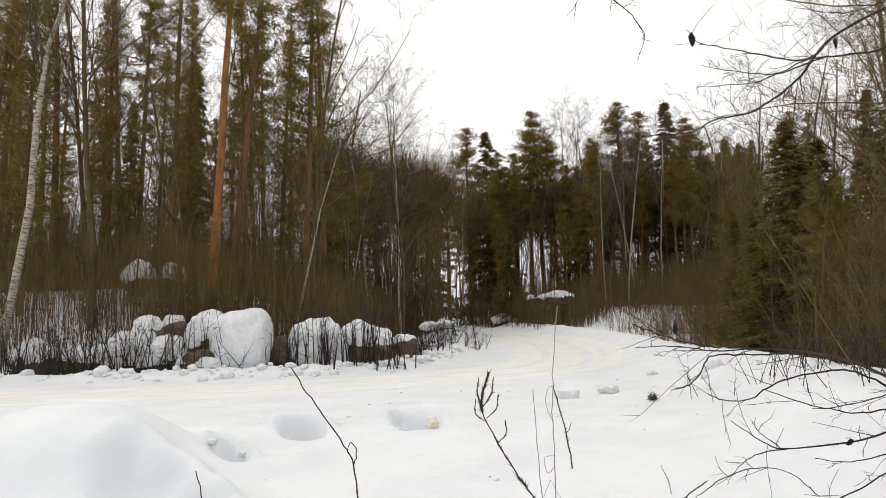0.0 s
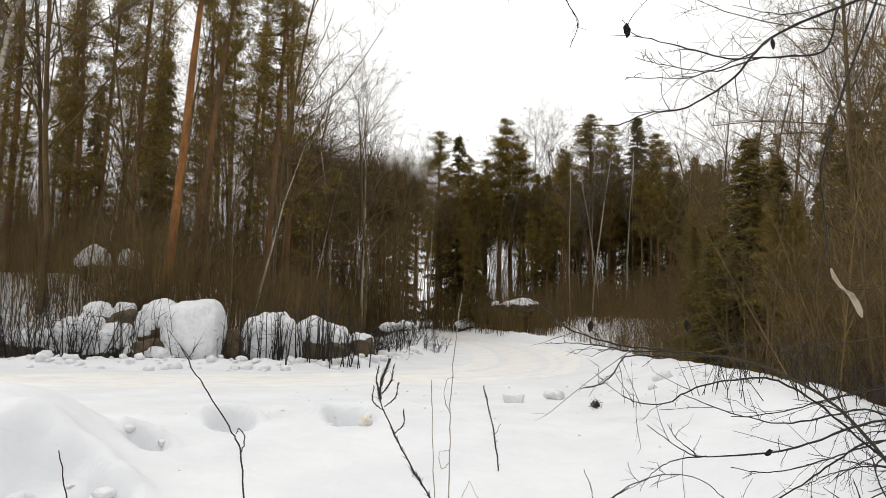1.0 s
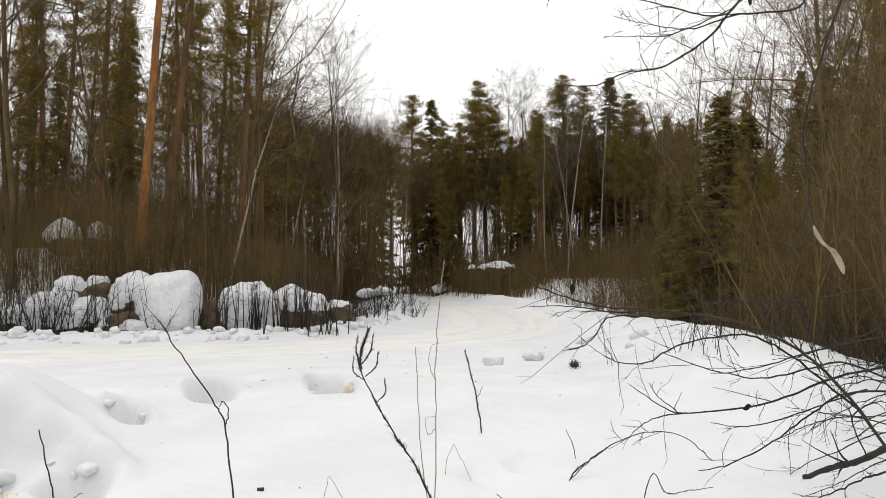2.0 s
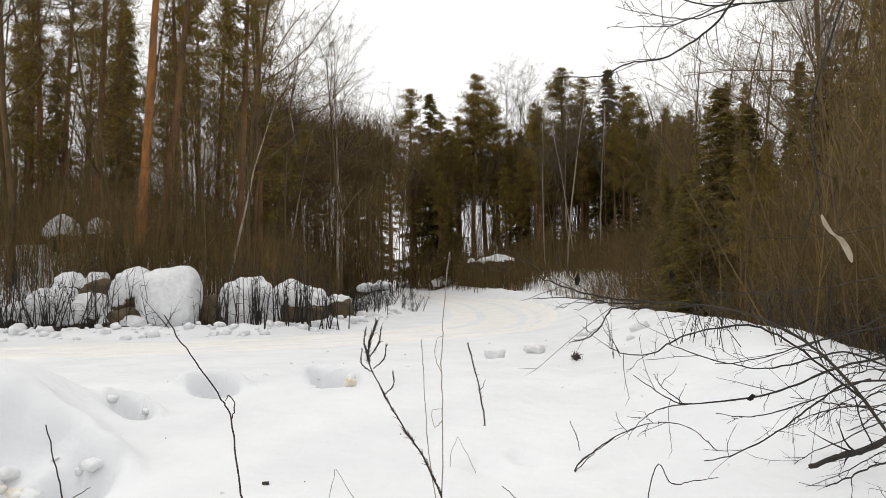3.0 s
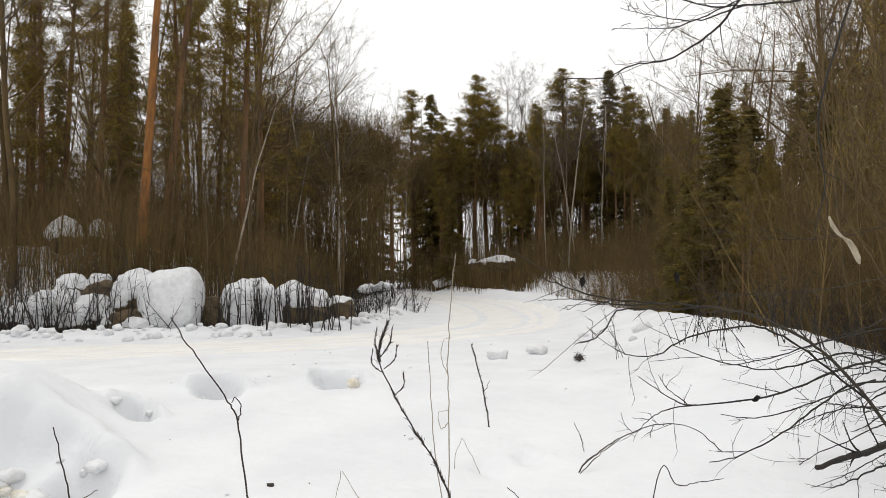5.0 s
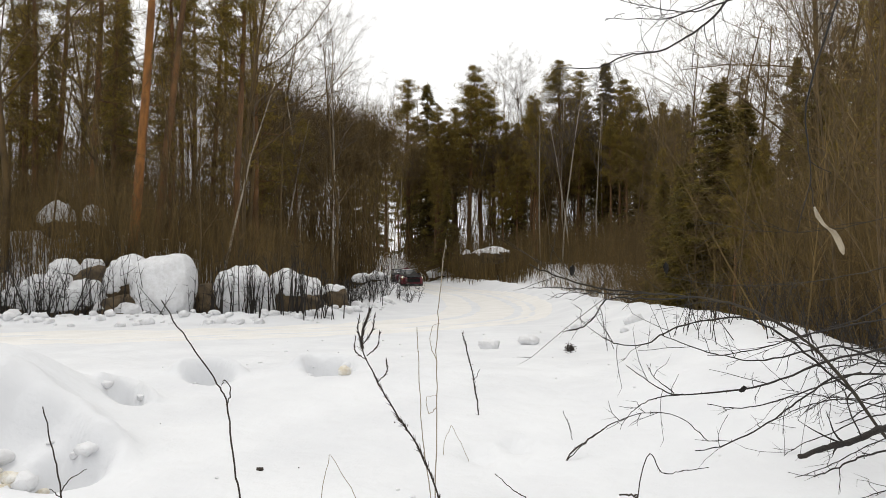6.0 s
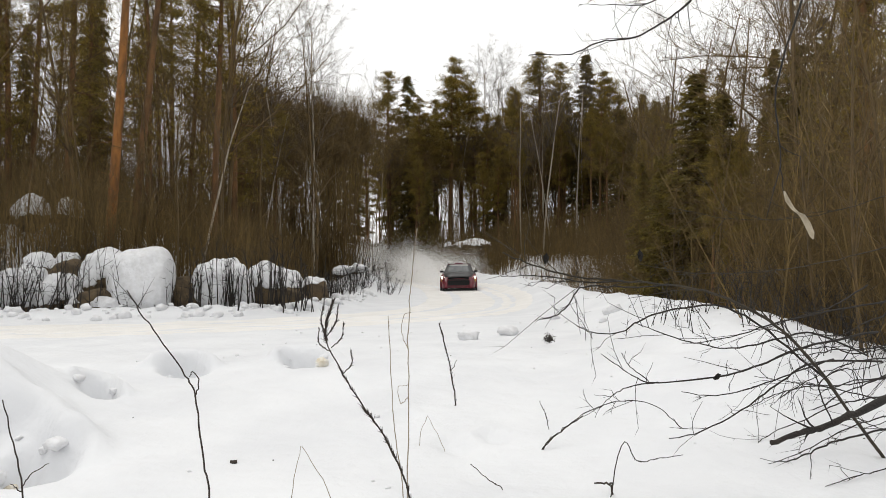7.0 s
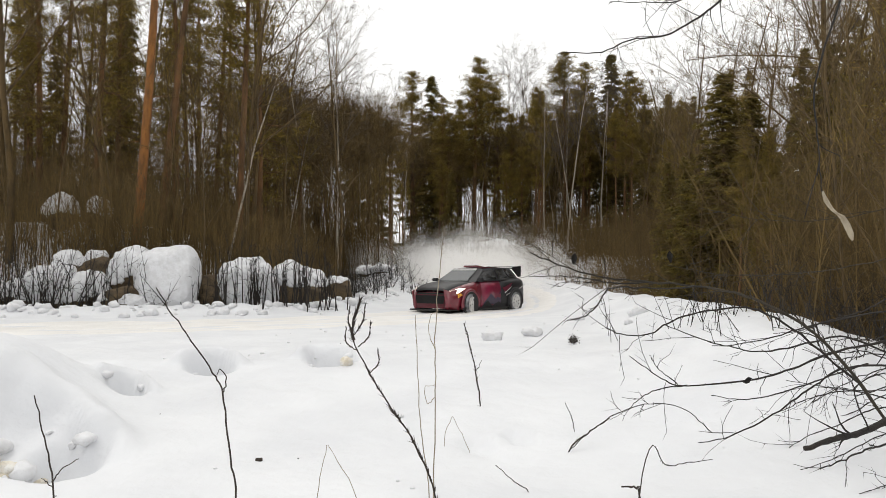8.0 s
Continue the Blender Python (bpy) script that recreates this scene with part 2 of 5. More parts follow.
def build_road():
    T = unit(np.gradient(LINE, axis=0))
    N = np.stack([-T[:, 1], T[:, 0]], 1)
    offs = np.linspace(-2.3, 2.3, 47)
    rut = 0.02 - 0.05 * np.exp(-((np.abs(offs) - 0.8) / 0.16) ** 2) - 0.03 * np.exp(-((offs - 1.35) / 0.10) ** 2) - 0.12 * smooth((np.abs(offs) - 1.9) / 0.4)
    # fine steps along the stretch before the camera
    step = []
    for a, b in zip(LINE[:-1], LINE[1:]):
        k = max(1, int(np.hypot(*(b - a)) / (0.25 if a[1] < 45 else 1.0)))
        step += [a + (b - a) * j / k for j in range(k)]
    P = np.array(step)
    T = unit(np.gradient(P, axis=0))
    N = np.stack([-T[:, 1], T[:, 0]], 1)
    X = P[:, None, 0] + offs[None] * N[:, None, 0]
    Y = P[:, None, 1] + offs[None] * N[:, None, 1]
    Z = height(X.ravel(), Y.ravel()).reshape(X.shape) + rut[None] + 0.012 * wave(X, Y, 3.1, 6)
    V = np.stack([X, Y, Z], 2).reshape(-1, 3)
    w = len(offs)
    i = (np.arange(len(P) - 1)[:, None] * w + np.arange(w - 1)[None]).ravel()
    F = np.concatenate([np.stack([i, i + 1, i + w + 1], 1), np.stack([i, i + w + 1, i + w], 1)])
    ob = part_mesh("road", tri_mesh("road", V, F, True), SNOW_ROAD)
    tagged(ob, "packed snow road with shallow wheel ruts", "road", kind="structure")


build_ground()
build_road()


# ---- trees ----
def pine_mesh(seed, h, crown_from, spread, r0, dense=1.0, dead=True, lean=0.0):
    rng = np.random.default_rng(seed)
    zs = np.linspace(0, h, 12)
    bend = np.cumsum(rng.normal(0, 0.05, (12, 2)), 0) * (zs / h)[:, None]
    bend[:, 0] += lean * zs
    axis_pts = np.column_stack([bend, zs])
    trunk = [tube(axis_pts, np.interp(zs, [0, 0.4, h * 0.5, h], [r0 * 1.25, r0, r0 * 0.7, 0.02]), 8)]
    leaf = []
    z = h * crown_from
    while z < h * 0.992:
        f = (z / h - crown_from) / (1 - crown_from)
        reach = spread * min(1.0, 0.45 + 2.2 * f) * (1 - f) ** 0.72 * rng.uniform(0.6, 1.15) + 0.14
        for _ in range(rng.integers(3, 6)):
            a = rng.uniform(0, 2 * math.pi)
            s = np.linspace(0, 1, 5)
            up = rng.uniform(-0.20, 0.55)
            zb = z + rng.uniform(-0.4, 0.4) * (1 - f)
            c = np.array([np.interp(zb, zs, axis_pts[:, 0]), np.interp(zb, zs, axis_pts[:, 1]), zb])
            L = reach * rng.uniform(0.4, 1.2)
            pts = c + np.stack([np.cos(a) * s * L, np.sin(a) * s * L, up * L * s - 0.25 * L * s * (1 - s)], 1)
            trunk.append(tube(pts, np.linspace(0.012 + 0.016 * L, 0.005, 5), 4))
            n = int(8 * dense * L) + 2
            for q in rng.uniform(0.25, 1.08, n):
                p = np.array([np.interp(q, s, pts[:, j]) for j in range(3)]) + rng.normal(0, 0.13 * L + 0.04, 3) * (1, 1, 0.55)
                m = int(15 * dense) + 4
                d = rng.normal(size=(m, 3)) + (0, 0, 0.4)
                leaf.append(blades(np.repeat(p[None], m, 0) + rng.normal(0, 0.05 + 0.09 * min(1, L), (m, 3)) * (1, 1, 0.8), d, rng.uniform(0.12, 0.28, m) * min(1, 0.5 + 0.5 * L), rng.uniform(0.024, 0.046, m), rng))
        z += rng.uniform(0.30, 0.75) * (1 - 0.55 * f)
    if dead:
        k = 26
        z = rng.uniform(h * 0.12, h * crown_from, k)
        d = rng.normal(size=(k, 3)) * (1, 1, 0.25)
        P = np.column_stack([np.interp(z, zs, axis_pts[:, 0]), np.interp(z, zs, axis_pts[:, 1]), z])
        trunk.append(cones(P, d, rng.uniform(0.4, 1.5, k), 0.015))
    return merge(trunk), merge(leaf)


def spruce_mesh(seed, h, spread, r0, dense=1.0):
    rng = np.random.default_rng(seed)
    trunk = [tube([(0, 0, 0), (0.03, 0, h * 0.5), (0, 0.02, h)], [r0, r0 * 0.55, 0.01], 7)]
    leaf = []
    z = h * 0.06
    while z < h * 0.98:
        f = z / h
        reach = spread * (1 - f) ** 0.85 * rng.uniform(0.75, 1.15) + 0.12
        for _ in range(rng.integers(4, 7)):
            a, L = rng.uniform(0, 2 * math.pi), reach * rng.uniform(0.6, 1.1)
            s = np.linspace(0, 1, 5)
            pts = np.stack([np.cos(a) * s * L, np.sin(a) * s * L, z + L * (0.18 * s - 0.55 * s * s + 0.22 * s ** 3)], 1)
            trunk.append(tube(pts, np.linspace(0.008 + 0.012 * L, 0.004, 5), 3))
            n = int(16 * dense * max(0.4, L)) + 3
            q = rng.uniform(0.15, 1.05, n)
            p = np.stack([np.interp(q, s, pts[:, j]) for j in range(3)], 1)
            m = 7
            P = np.repeat(p, m, 0) + rng.normal(0, 0.05, (n * m, 3))
            side = rng.choice([-1, 1], n * m)
            d = np.stack([np.cos(a) * 0.6 - side * np.sin(a), np.sin(a) * 0.6 + side * np.cos(a), np.full(n * m, -0.5)], 1) + rng.normal(0, 0.35, (n * m, 3))
            leaf.append(blades(P, d, rng.uniform(0.12, 0.34, n * m) * (0.6 + 0.4 * (1 - f)), rng.uniform(0.04, 0.07, n * m), rng))
        z += rng.uniform(0.16, 0.30)
    return merge(trunk), merge(leaf)


def bare_mesh(seed, h, r0, fork=0.35, spread=0.55, fine=1.0, droop=0.0, dark_limbs=False):
    """A leafless broad-leaved tree: trunk and limbs, and its fine twigs."""
    rng = np.random.default_rng(seed)
    wood, limbs, P, D, L, R = [], [], [], [], [], []

    def grow(p, d, length, r, level):
        k = 6 if level == 0 else 4
        pts = [p]
        for i in range(k):
            d = unit(d + rng.normal(0, (0.06, 0.16, 0.22)[level], 3) + np.array([0, 0, 0.05 - droop * 0.12 * level]))
            pts.append(pts[-1] + d * length / k)
        pts = np.array(pts)
        (limbs if level and dark_limbs else wood).append(tube(pts, np.linspace(r, r * (0.25 if level == 0 else 0.4), k + 1), (7, 5, 3, 3)[level]))
        T = unit(np.gradient(pts, axis=0))
        if level < 2:
            n = (int(15 * fine), int(6 * fine))[level]
            for q in np.sort(rng.uniform(fork if level == 0 else 0.25, 1.0, n)):
                i = min(k - 1, int(q * k))
                o = pts[i] + (pts[i + 1] - pts[i]) * (q * k - i)
                side = unit(rng.normal(size=3))
                dd = unit(T[i] * (1 - spread * 0.5) + side * spread + (0, 0, 0.25))
                grow(o, dd, length * rng.uniform(0.22, 0.42) * (1.25 - 0.55 * q) * (1 if level == 0 else 1.4), max(0.005, r * (1 - 0.7 * q) * 0.42), level + 1)
        n = int((8, 9, 10)[level] * fine)
        q = rng.uniform(0.3 if level else 0.55, 1, n)
        i = np.minimum(k - 1, (q * k).astype(int))
        P.append(pts[i] + (pts[i + 1] - pts[i]) * (q * k - i)[:, None])
        D.append(T[i] * 0.8 + rng.normal(0, 0.55, (n, 3)) + (0, 0, 0.15 - droop))
        L.append(rng.uniform(0.25, 0.8, n) * (0.5 + h / 20))
        R.append(np.full(n, 0.0065))

    grow(np.zeros(3), np.array([rng.normal(0, 0.03), rng.normal(0, 0.03), 1.0]), h, r0, 0)
    return merge(wood), merge(limbs + [cones(np.concatenate(P), np.concatenate(D), np.concatenate(L), np.concatenate(R))])


def tree(name, meshes, bark, leaf, label, crown="crown", group=""):
    ob = tagged(new(name), label, "tree", group)
    part_mesh("trunk", tri_mesh("trunk", *meshes[0], True), bark, ob)
    part_mesh(crown, tri_mesh(crown, *meshes[1]), leaf, ob)
    return ob


PINES = [pine_mesh(10 + i, 20, (0.20, 0.48, 0.15, 0.55)[i], (2.3, 2.5, 2.5, 2.3)[i], 0.18, (0.62, 1.0, 0.60, 1.0)[i]) for i in range(4)]
SPRUCES = [spruce_mesh(20 + i, 14, (2.4, 2.9, 2.0)[i], 0.15, 1.0) for i in range(3)]
BARES = [bare_mesh(30 + i, 14, 0.10, (0.25, 0.40, 0.2, 0.3)[i], 0.85, 1.0, 0.0) for i in range(4)]
BIRCHES = [bare_mesh(40 + i, 18, 0.11, 0.45, 0.55, 1.15, 0.5, True) for i in range(3)]
SAPLINGS = [bare_mesh(50 + i, 8, 0.035, 0.12, 0.75, 0.75, 0.0) for i in range(4)]
KINDS = {
    "pine_tree": [tree("pine_tree", m, DARK_PINE_BARK, NEEDLE, "tall pine with reddish-brown bark and a ragged olive crown", group="forest pines") for m in PINES],
    "spruce_tree": [tree("spruce_tree", m, GREY_BARK, NEEDLE_DARK, "dark green spruce with drooping boughs", group="forest spruces") for m in SPRUCES],
    "bare_tree": [tree("bare_tree", m, GREY_BARK, TWIG, "leafless grey-brown tree in the winter forest", "crown", "bare trees") for m in BARES],
    "birch_tree": [tree("birch_tree", m, BIRCH_BARK, TWIG_PALE, "leafless birch with pale trunk and fine hanging twigs", "crown", "birches") for m in BIRCHES],
    "sapling": [tree("sapling", m, GREY_BARK, TWIG, "thin brown leafless sapling in the roadside thicket", "crown", "saplings") for m in SAPLINGS],
}
NATIVE = {"pine_tree": 20, "spruce_tree": 14, "bare_tree": 14, "birch_tree": 18, "sapling": 8}
used = set()
rnd = random.Random(4)


def plant(kind, x, y, top, which=None, fat=1.0, lean=(0, 0)):
    """Sets a tree of a kind at x, y with its tip at height top above the road's level."""
    i = rnd.randrange(len(KINDS[kind])) if which is None else which
    z = ground_z(x, y) - 0.1
    s = (top - z) / NATIVE[kind]
    m = pose(x, y, z, lean[0], lean[1], rnd.uniform(0, 360)) @ Matrix.Diagonal((s * fat, s * fat, s, 1)) if lean == (0, 0) else pose(x, y, z, lean[0], lean[1], 0) @ pose(0, 0, 0, 0, 0, rnd.uniform(0, 360)) @ Matrix.Diagonal((s * fat, s * fat, s, 1))
    src = KINDS[kind][i]
    if (kind, i) in used:
        return copy_thing(src, m @ Matrix.Diagonal((1 / src.scale[0], 1 / src.scale[1], 1 / src.scale[2], 1)))
    used.add((kind, i))
    src.matrix_basis = m
    return src


def clear(x, y, gap):
    return near_line(np.array([x]), np.array([y]), LINE)[0] > gap


# the pines and birches that stand out against the sky
for x, y, top in [(-4.1, 75, 21.3), (3.3, 75, 22.8), (2.0, 73, 20.0), (4.8, 77, 20.2), (10.8, 72, 22.0), (13.0, 74, 21.7), (16.8, 71, 20.2), (17.9, 70, 17.4), (-0.6, 72, 16.5), (0.7, 78, 19.0),
                  (-5.8, 70, 15.0), (-8.2, 72, 15.9), (9.2, 75, 18.8), (-8.9, 66, 14.9), (-11.1, 62, 14.5)]:
    plant("pine_tree", x, y, top, rnd.choice((1, 3)), 1.45)
for x, y, top in [(7.5, 60, 14.0), (9.2, 60, 17.5), (9.8, 60, 14.0)]:
    plant("birch_tree", x, y, top, None, 0.8)
slim = tree("birch_tree", bare_mesh(61, 9, 0.06, 0.6, 0.4, 0.5, 0.0, True), BIRCH_BARK, TWIG_PALE, "slim leaning birch with a pale trunk behind the boulders", group="birches")
slim.matrix_basis = pose(-8.45, 30, ground_z(-8.45, 30) - 0.1, 0, 8, 0)
plant("birch_tree", -18.9, 27, 19, 1, 1.6, (0, 5.5))
plant("bare_tree", -5.1, 37, 13.4, 2, 0.9)
for x, y, top in [(13.9, 64, 15), (15.2, 64, 14.5)]:
    plant("pine_tree", x, y, top, 3, 0.9)
plant("pine_tree", -9.15, 34, 20, 1, 1.0, (0, 1.8))
plant("pine_tree", -9.6, 39, 21, 0, 1.2)
plant("bare_tree", -8.6, 40, 15, 1, 1.0)
plant("pine_tree", -22.9, 30, 21, 3, 1.0, (0, 9))
for x, y, top in [(-2.1, 76, 21.3), (15.5, 73, 22.4), (0.0, 64, 9.7), (17.9, 68, 15.4), (-8.6, 80, 18.5)]:
    plant("spruce_tree", x, y, top, None, 0.9 if y < 65 else 1.25)
plant("spruce_tree", 8.95, 24, 7.3, 1, 1.6)
plant("spruce_tree", 10.4, 25.5, 7.0, 0, 1.6)
plant("spruce_tree", 12.2, 24, 8.2, 1, 1.5)
for x, y, top in [(-6.9, 48, 16.5), (-7.1, 60, 15.5), (5.8, 80, 22.1), (7.5, 82, 22.1), (5.1, 78, 19.8), (8.6, 80, 20.9), (-6.6, 78, 18.4), (-9.1, 56, 17.0), (-6.9, 66, 16.4), (-9.5, 50, 16.8)]:
    plant("birch_tree", x, y, top)
for x, y, top in [(12.6, 38, 12.9), (12.8, 42, 11.1), (13.3, 46, 11.4), (12.1, 34, 11.6), (11.3, 30, 11.0), (13.0, 32, 12.4), (15.7, 50, 14.5)]:
    plant("bare_tree", x, y, top)
# the two big orange-barked pines beside the boulders
for x, y, top, lean, m in [(-11.62, 29, 21, 4.9, pine_mesh(17, 20, 0.66, 2.0, 0.19)), (-12.25, 33, 22, 5.2, pine_mesh(18, 20, 0.62, 1.8, 0.17))]:
    t = tree("pine_tree", m, PINE_BARK if y < 30 else DARK_PINE_BARK, NEEDLE, "tall pine with bright orange-brown bark behind the boulders", group="forest pines")
    z = ground_z(x, y) - 0.1
    t.matrix_basis = pose(x, y, z, 0, lean, 0) @ Matrix.Diagonal((1.05, 1.05, (top - z) / 20, 1))


def beyond_bend():
    return rnd.uniform(-17, -1), rnd.uniform(86, 122)


def middle_wood():
    y = rnd.uniform(46, 62)
    return rnd.uniform(-0.245 * y, -0.13 * y), y


# the woods behind
def wood(kind_weights, n, where, tops, gap=4.0):
    kinds, weights = zip(*kind_weights)
    done = 0
    while done < n:
        x, y = where()
        if clear(x, y, gap):
            k = rnd.choices(kinds, weights)[0]
            if k == "birch_tree" and where is left_wood or k == "pine_tree" and where is left_wood and y < 33:
                k = "bare_tree"
            if k == "spruce_tree" and where is right_wood and y < 34:
                k = "bare_tree"
            plant(k, x, y, ground_z(x, y) + rnd.uniform(*tops) * (0.75 if k == "spruce_tree" else 1.0), (rnd.choice((1, 3)) if where in (far_wood, beyond_bend, middle_wood) else rnd.choice((0, 2, 1))) if k == "pine_tree" else None, lean=(rnd.uniform(-2, 2), rnd.uniform(-1, 3)))
            done += 1


def left_wood():
    y = 29 + 32 * rnd.random()
    return rnd.uniform(-0.72 * y - 2, -0.245 * y + 0.4), y


def right_wood():
    y = 17 + 45 * rnd.random()
    return rnd.uniform(0.405 * y + 0.9, 0.72 * y + 3), y


def far_wood():
    x = rnd.uniform(-18, 26)
    return x if x > -5 or rnd.random() < 0.3 else -x * 1.3, rnd.uniform(64, 90)


wood([("pine_tree", 9), ("spruce_tree", 2), ("birch_tree", 2), ("bare_tree", 2)], 30, left_wood, (14, 22))


def left_edge():
    y = 28 + 26 * rnd.random()
    return rnd.uniform(-0.76 * y - 3, -0.56 * y), y


wood([("pine_tree", 5), ("bare_tree", 3)], 12, left_edge, (14, 21))
wood([("pine_tree", 5), ("spruce_tree", 3), ("birch_tree", 2), ("bare_tree", 3)], 12, left_wood, (8, 13))
wood([("pine_tree", 6), ("spruce_tree", 5), ("birch_tree", 2), ("bare_tree", 4)], 84, right_wood, (9, 17))
wood([("pine_tree", 6), ("spruce_tree", 1), ("birch_tree", 3)], 70, far_wood, (12, 17))
wood([("pine_tree", 4), ("bare_tree", 4), ("birch_tree", 2)], 12, middle_wood, (9.5, 12.5))
wood([("bare_tree", 6), ("pine_tree", 3)], 60, far_wood, (9, 13))


wood([("pine_tree", 4), ("bare_tree", 2)], 16, beyond_bend, (14, 18))
for i in range(48):
    y = rnd.uniform(20, 60)
    x = rnd.uniform(max(8.0, 0.27 * y + 0.5), 0.40 * y + 1)
    plant(rnd.choice(["bare_tree", "bare_tree", "spruce_tree", "pine_tree", "pine_tree"]), x, y, 1.1 + y * rnd.uniform(0.11, 0.19), lean=(rnd.uniform(-4, 4), rnd.uniform(-5, 5)))


# ---- undergrowth: leafless brush, too dense to count ----
def brush(name, spots, tall, per, seed, label, mat=TWIG, thick=1.0, lean=0.14, m=9, low=0.15, stem=1.0, least=0.45):
    """Upright stems with side twigs at many spots."""
    rng = np.random.default_rng(seed)
    xy = np.repeat(np.asarray(spots, float), per, 0)
    xy = xy + rng.normal(0, 0.45, xy.shape)
    keep = near_line(xy[:, 0], xy[:, 1], LINE) > 3.0
    xy = xy[keep]
    n = len(xy)
    z = height(xy[:, 0], xy[:, 1]) - 0.05
    h = rng.uniform(least, 1.0, n) * tall
    d = unit(np.column_stack([rng.normal(0, lean, (n, 2)), np.ones(n)]))
    P = np.column_stack([xy, z])
    pieces = [cones(P, d, h, (0.006 + 0.0035 * h) * thick * stem)]
    q = rng.uniform(low, 0.96, (n, m))
    PP = (P[:, None] + d[:, None] * (h[:, None] * q)[..., None]).reshape(-1, 3)
    DD = np.repeat(d, m, 0) * (0.85 - lean) + rng.normal(0, 0.5, (n * m, 3))
    LL = (h[:, None] * rng.uniform(0.12, 0.32, (n, m)) * (1.2 - 0.5 * q)).reshape(-1)
    pieces.append(cones(PP, DD, LL, (0.0045 + 0.002 * LL) * thick))
    ob = part_mesh(name, tri_mesh(name, *merge(pieces)), mat)
    return tagged(ob, label, "brush", kind="stuff")


def scatter(n, seed, fx, fy):
    rng = np.random.default_rng(seed)
    y = fy(rng.random(n))
    return np.column_stack([fx(rng.random(n), y), y])


# left slope behind the boulders
brush("thicket", scatter(900, 1, lambda u, y: -0.80 * y + u * (0.64 * y - 1.0), lambda u: 27 + 24 * u), 4.2, 7, 2, "dense brown leafless brush on the slope behind the boulders")
brush("thicket", scatter(70, 39, lambda u, y: -13.2 + u * 3.2, lambda u: 27.2 + 1.3 * u), 5.0, 4, 40, "brown leafless brush before the big pines", lean=0.18, m=12, thick=0.9)
# the middle, beyond the bend
brush("thicket", scatter(700, 3, lambda u, y: -0.30 * y + u * (0.15 * y - 0.4), lambda u: 40 + 24 * u), 3.6, 6, 4, "brown leafless brush beside the bend of the road")
brush("thicket", scatter(900, 5, lambda u, y: -16 + u * 40, lambda u: 56.5 + 18 * u), 4.6, 7, 6, "brown leafless brush under the distant pines")
brush("thicket", scatter(170, 33, lambda u, y: 5.9 + u * 4.0, lambda u: 9.3 + 5.5 * u), 4.2, 3, 34, "olive-brown leafless brush close behind the bank", lean=0.25, m=15, thick=0.6)
for x, y, top in [(5.55, 9.3, 5.2), (6.2, 9.9, 6.0), (5.9, 10.9, 5.5), (6.9, 10.6, 6.5), (6.6, 12.2, 5.8), (7.4, 11.6, 6.6), (7.9, 13.5, 7.0), (7.2, 14.2, 6.2)]:
    plant("sapling", x, y, top)
# taller, thinner growth that closes the gaps between the trunks
brush("thicket", scatter(420, 25, lambda u, y: -0.80 * y + u * (0.56 * y - 0.6), lambda u: 40 + 24 * u), 10.0, 4, 26, "tall thin leafless growth among the pines", thick=0.9, m=16, low=0.35, stem=0.45)
brush("canopy", scatter(330, 27, lambda u, y: -4 + u * 30, lambda u: 72 + 16 * u), 15.0, 4, 28, "brown leafless tree tops among the distant pines", thick=1.2, m=24, low=0.66, stem=0.35, least=0.82)
brush("canopy", scatter(300, 37, lambda u, y: -0.27 * y + u * 0.19 * y, lambda u: 54 + 12 * u), 14.0, 4, 38, "brown leafless tree tops beside the bend", thick=1.2, m=24, low=0.74, stem=0.35, least=0.82)
# right side, behind the bank
brush("thicket", scatter(750, 7, lambda u, y: 7.0 + 0.05 * y + u * (0.52 * y + 1), lambda u: 13 + 47 * u), 5.2, 7, 8, "dense olive-brown leafless brush behind the snow bank", lean=0.40, m=17, thick=0.62)
brush("thicket", scatter(330, 9, lambda u, y: 6.8 + u * 9, lambda u: 9 + 50 * u), 2.2, 5, 10, "low leafless brush along the snow bank", lean=0.25)
for i in range(120):
    u = rnd.random()
    if i < 45:
        y = rnd.uniform(42, 66); x = rnd.uniform(-0.27 * y, -0.08 * y)
    elif i < 80:
        y = rnd.uniform(27, 45); x = rnd.uniform(-0.75 * y, -0.25 * y)
    else:
        y = rnd.uniform(14, 60); x = rnd.uniform(8.5 + 0.1 * y, 10 + 0.5 * y)
    if clear(x, y, 4):
        plant("sapling", x, y, ground_z(x, y) + rnd.uniform(5, 11))


# ---- boulders capped with snow ----
def blob(seed, sx, sy, sz, rough=0.20, cuts=3, square=0.75):
    bm = bmesh.new()
    bmesh.ops.create_icosphere(bm, subdivisions=cuts, radius=1.0)
    off = Vector((seed * 3.7, seed * 1.3, seed * 2.1))
    for v in bm.verts:
        d = v.co.normalized()
        k = 1 + rough * 1.9 * noise.noise(d * 1.3 + off) + rough * 0.9 * noise.noise(d * 3.1 + off) + rough * 0.35 * noise.noise(d * 8 + off)
        p = d * k
        p = Vector((math.copysign(abs(p.x) ** square, p.x), math.copysign(abs(p.y) ** square, p.y), math.copysign(abs(p.z) ** (0.4 + 0.6 * square), p.z)))
        v.co = Vector((p.x * sx, p.y * sy, p.z * sz))
    return bm


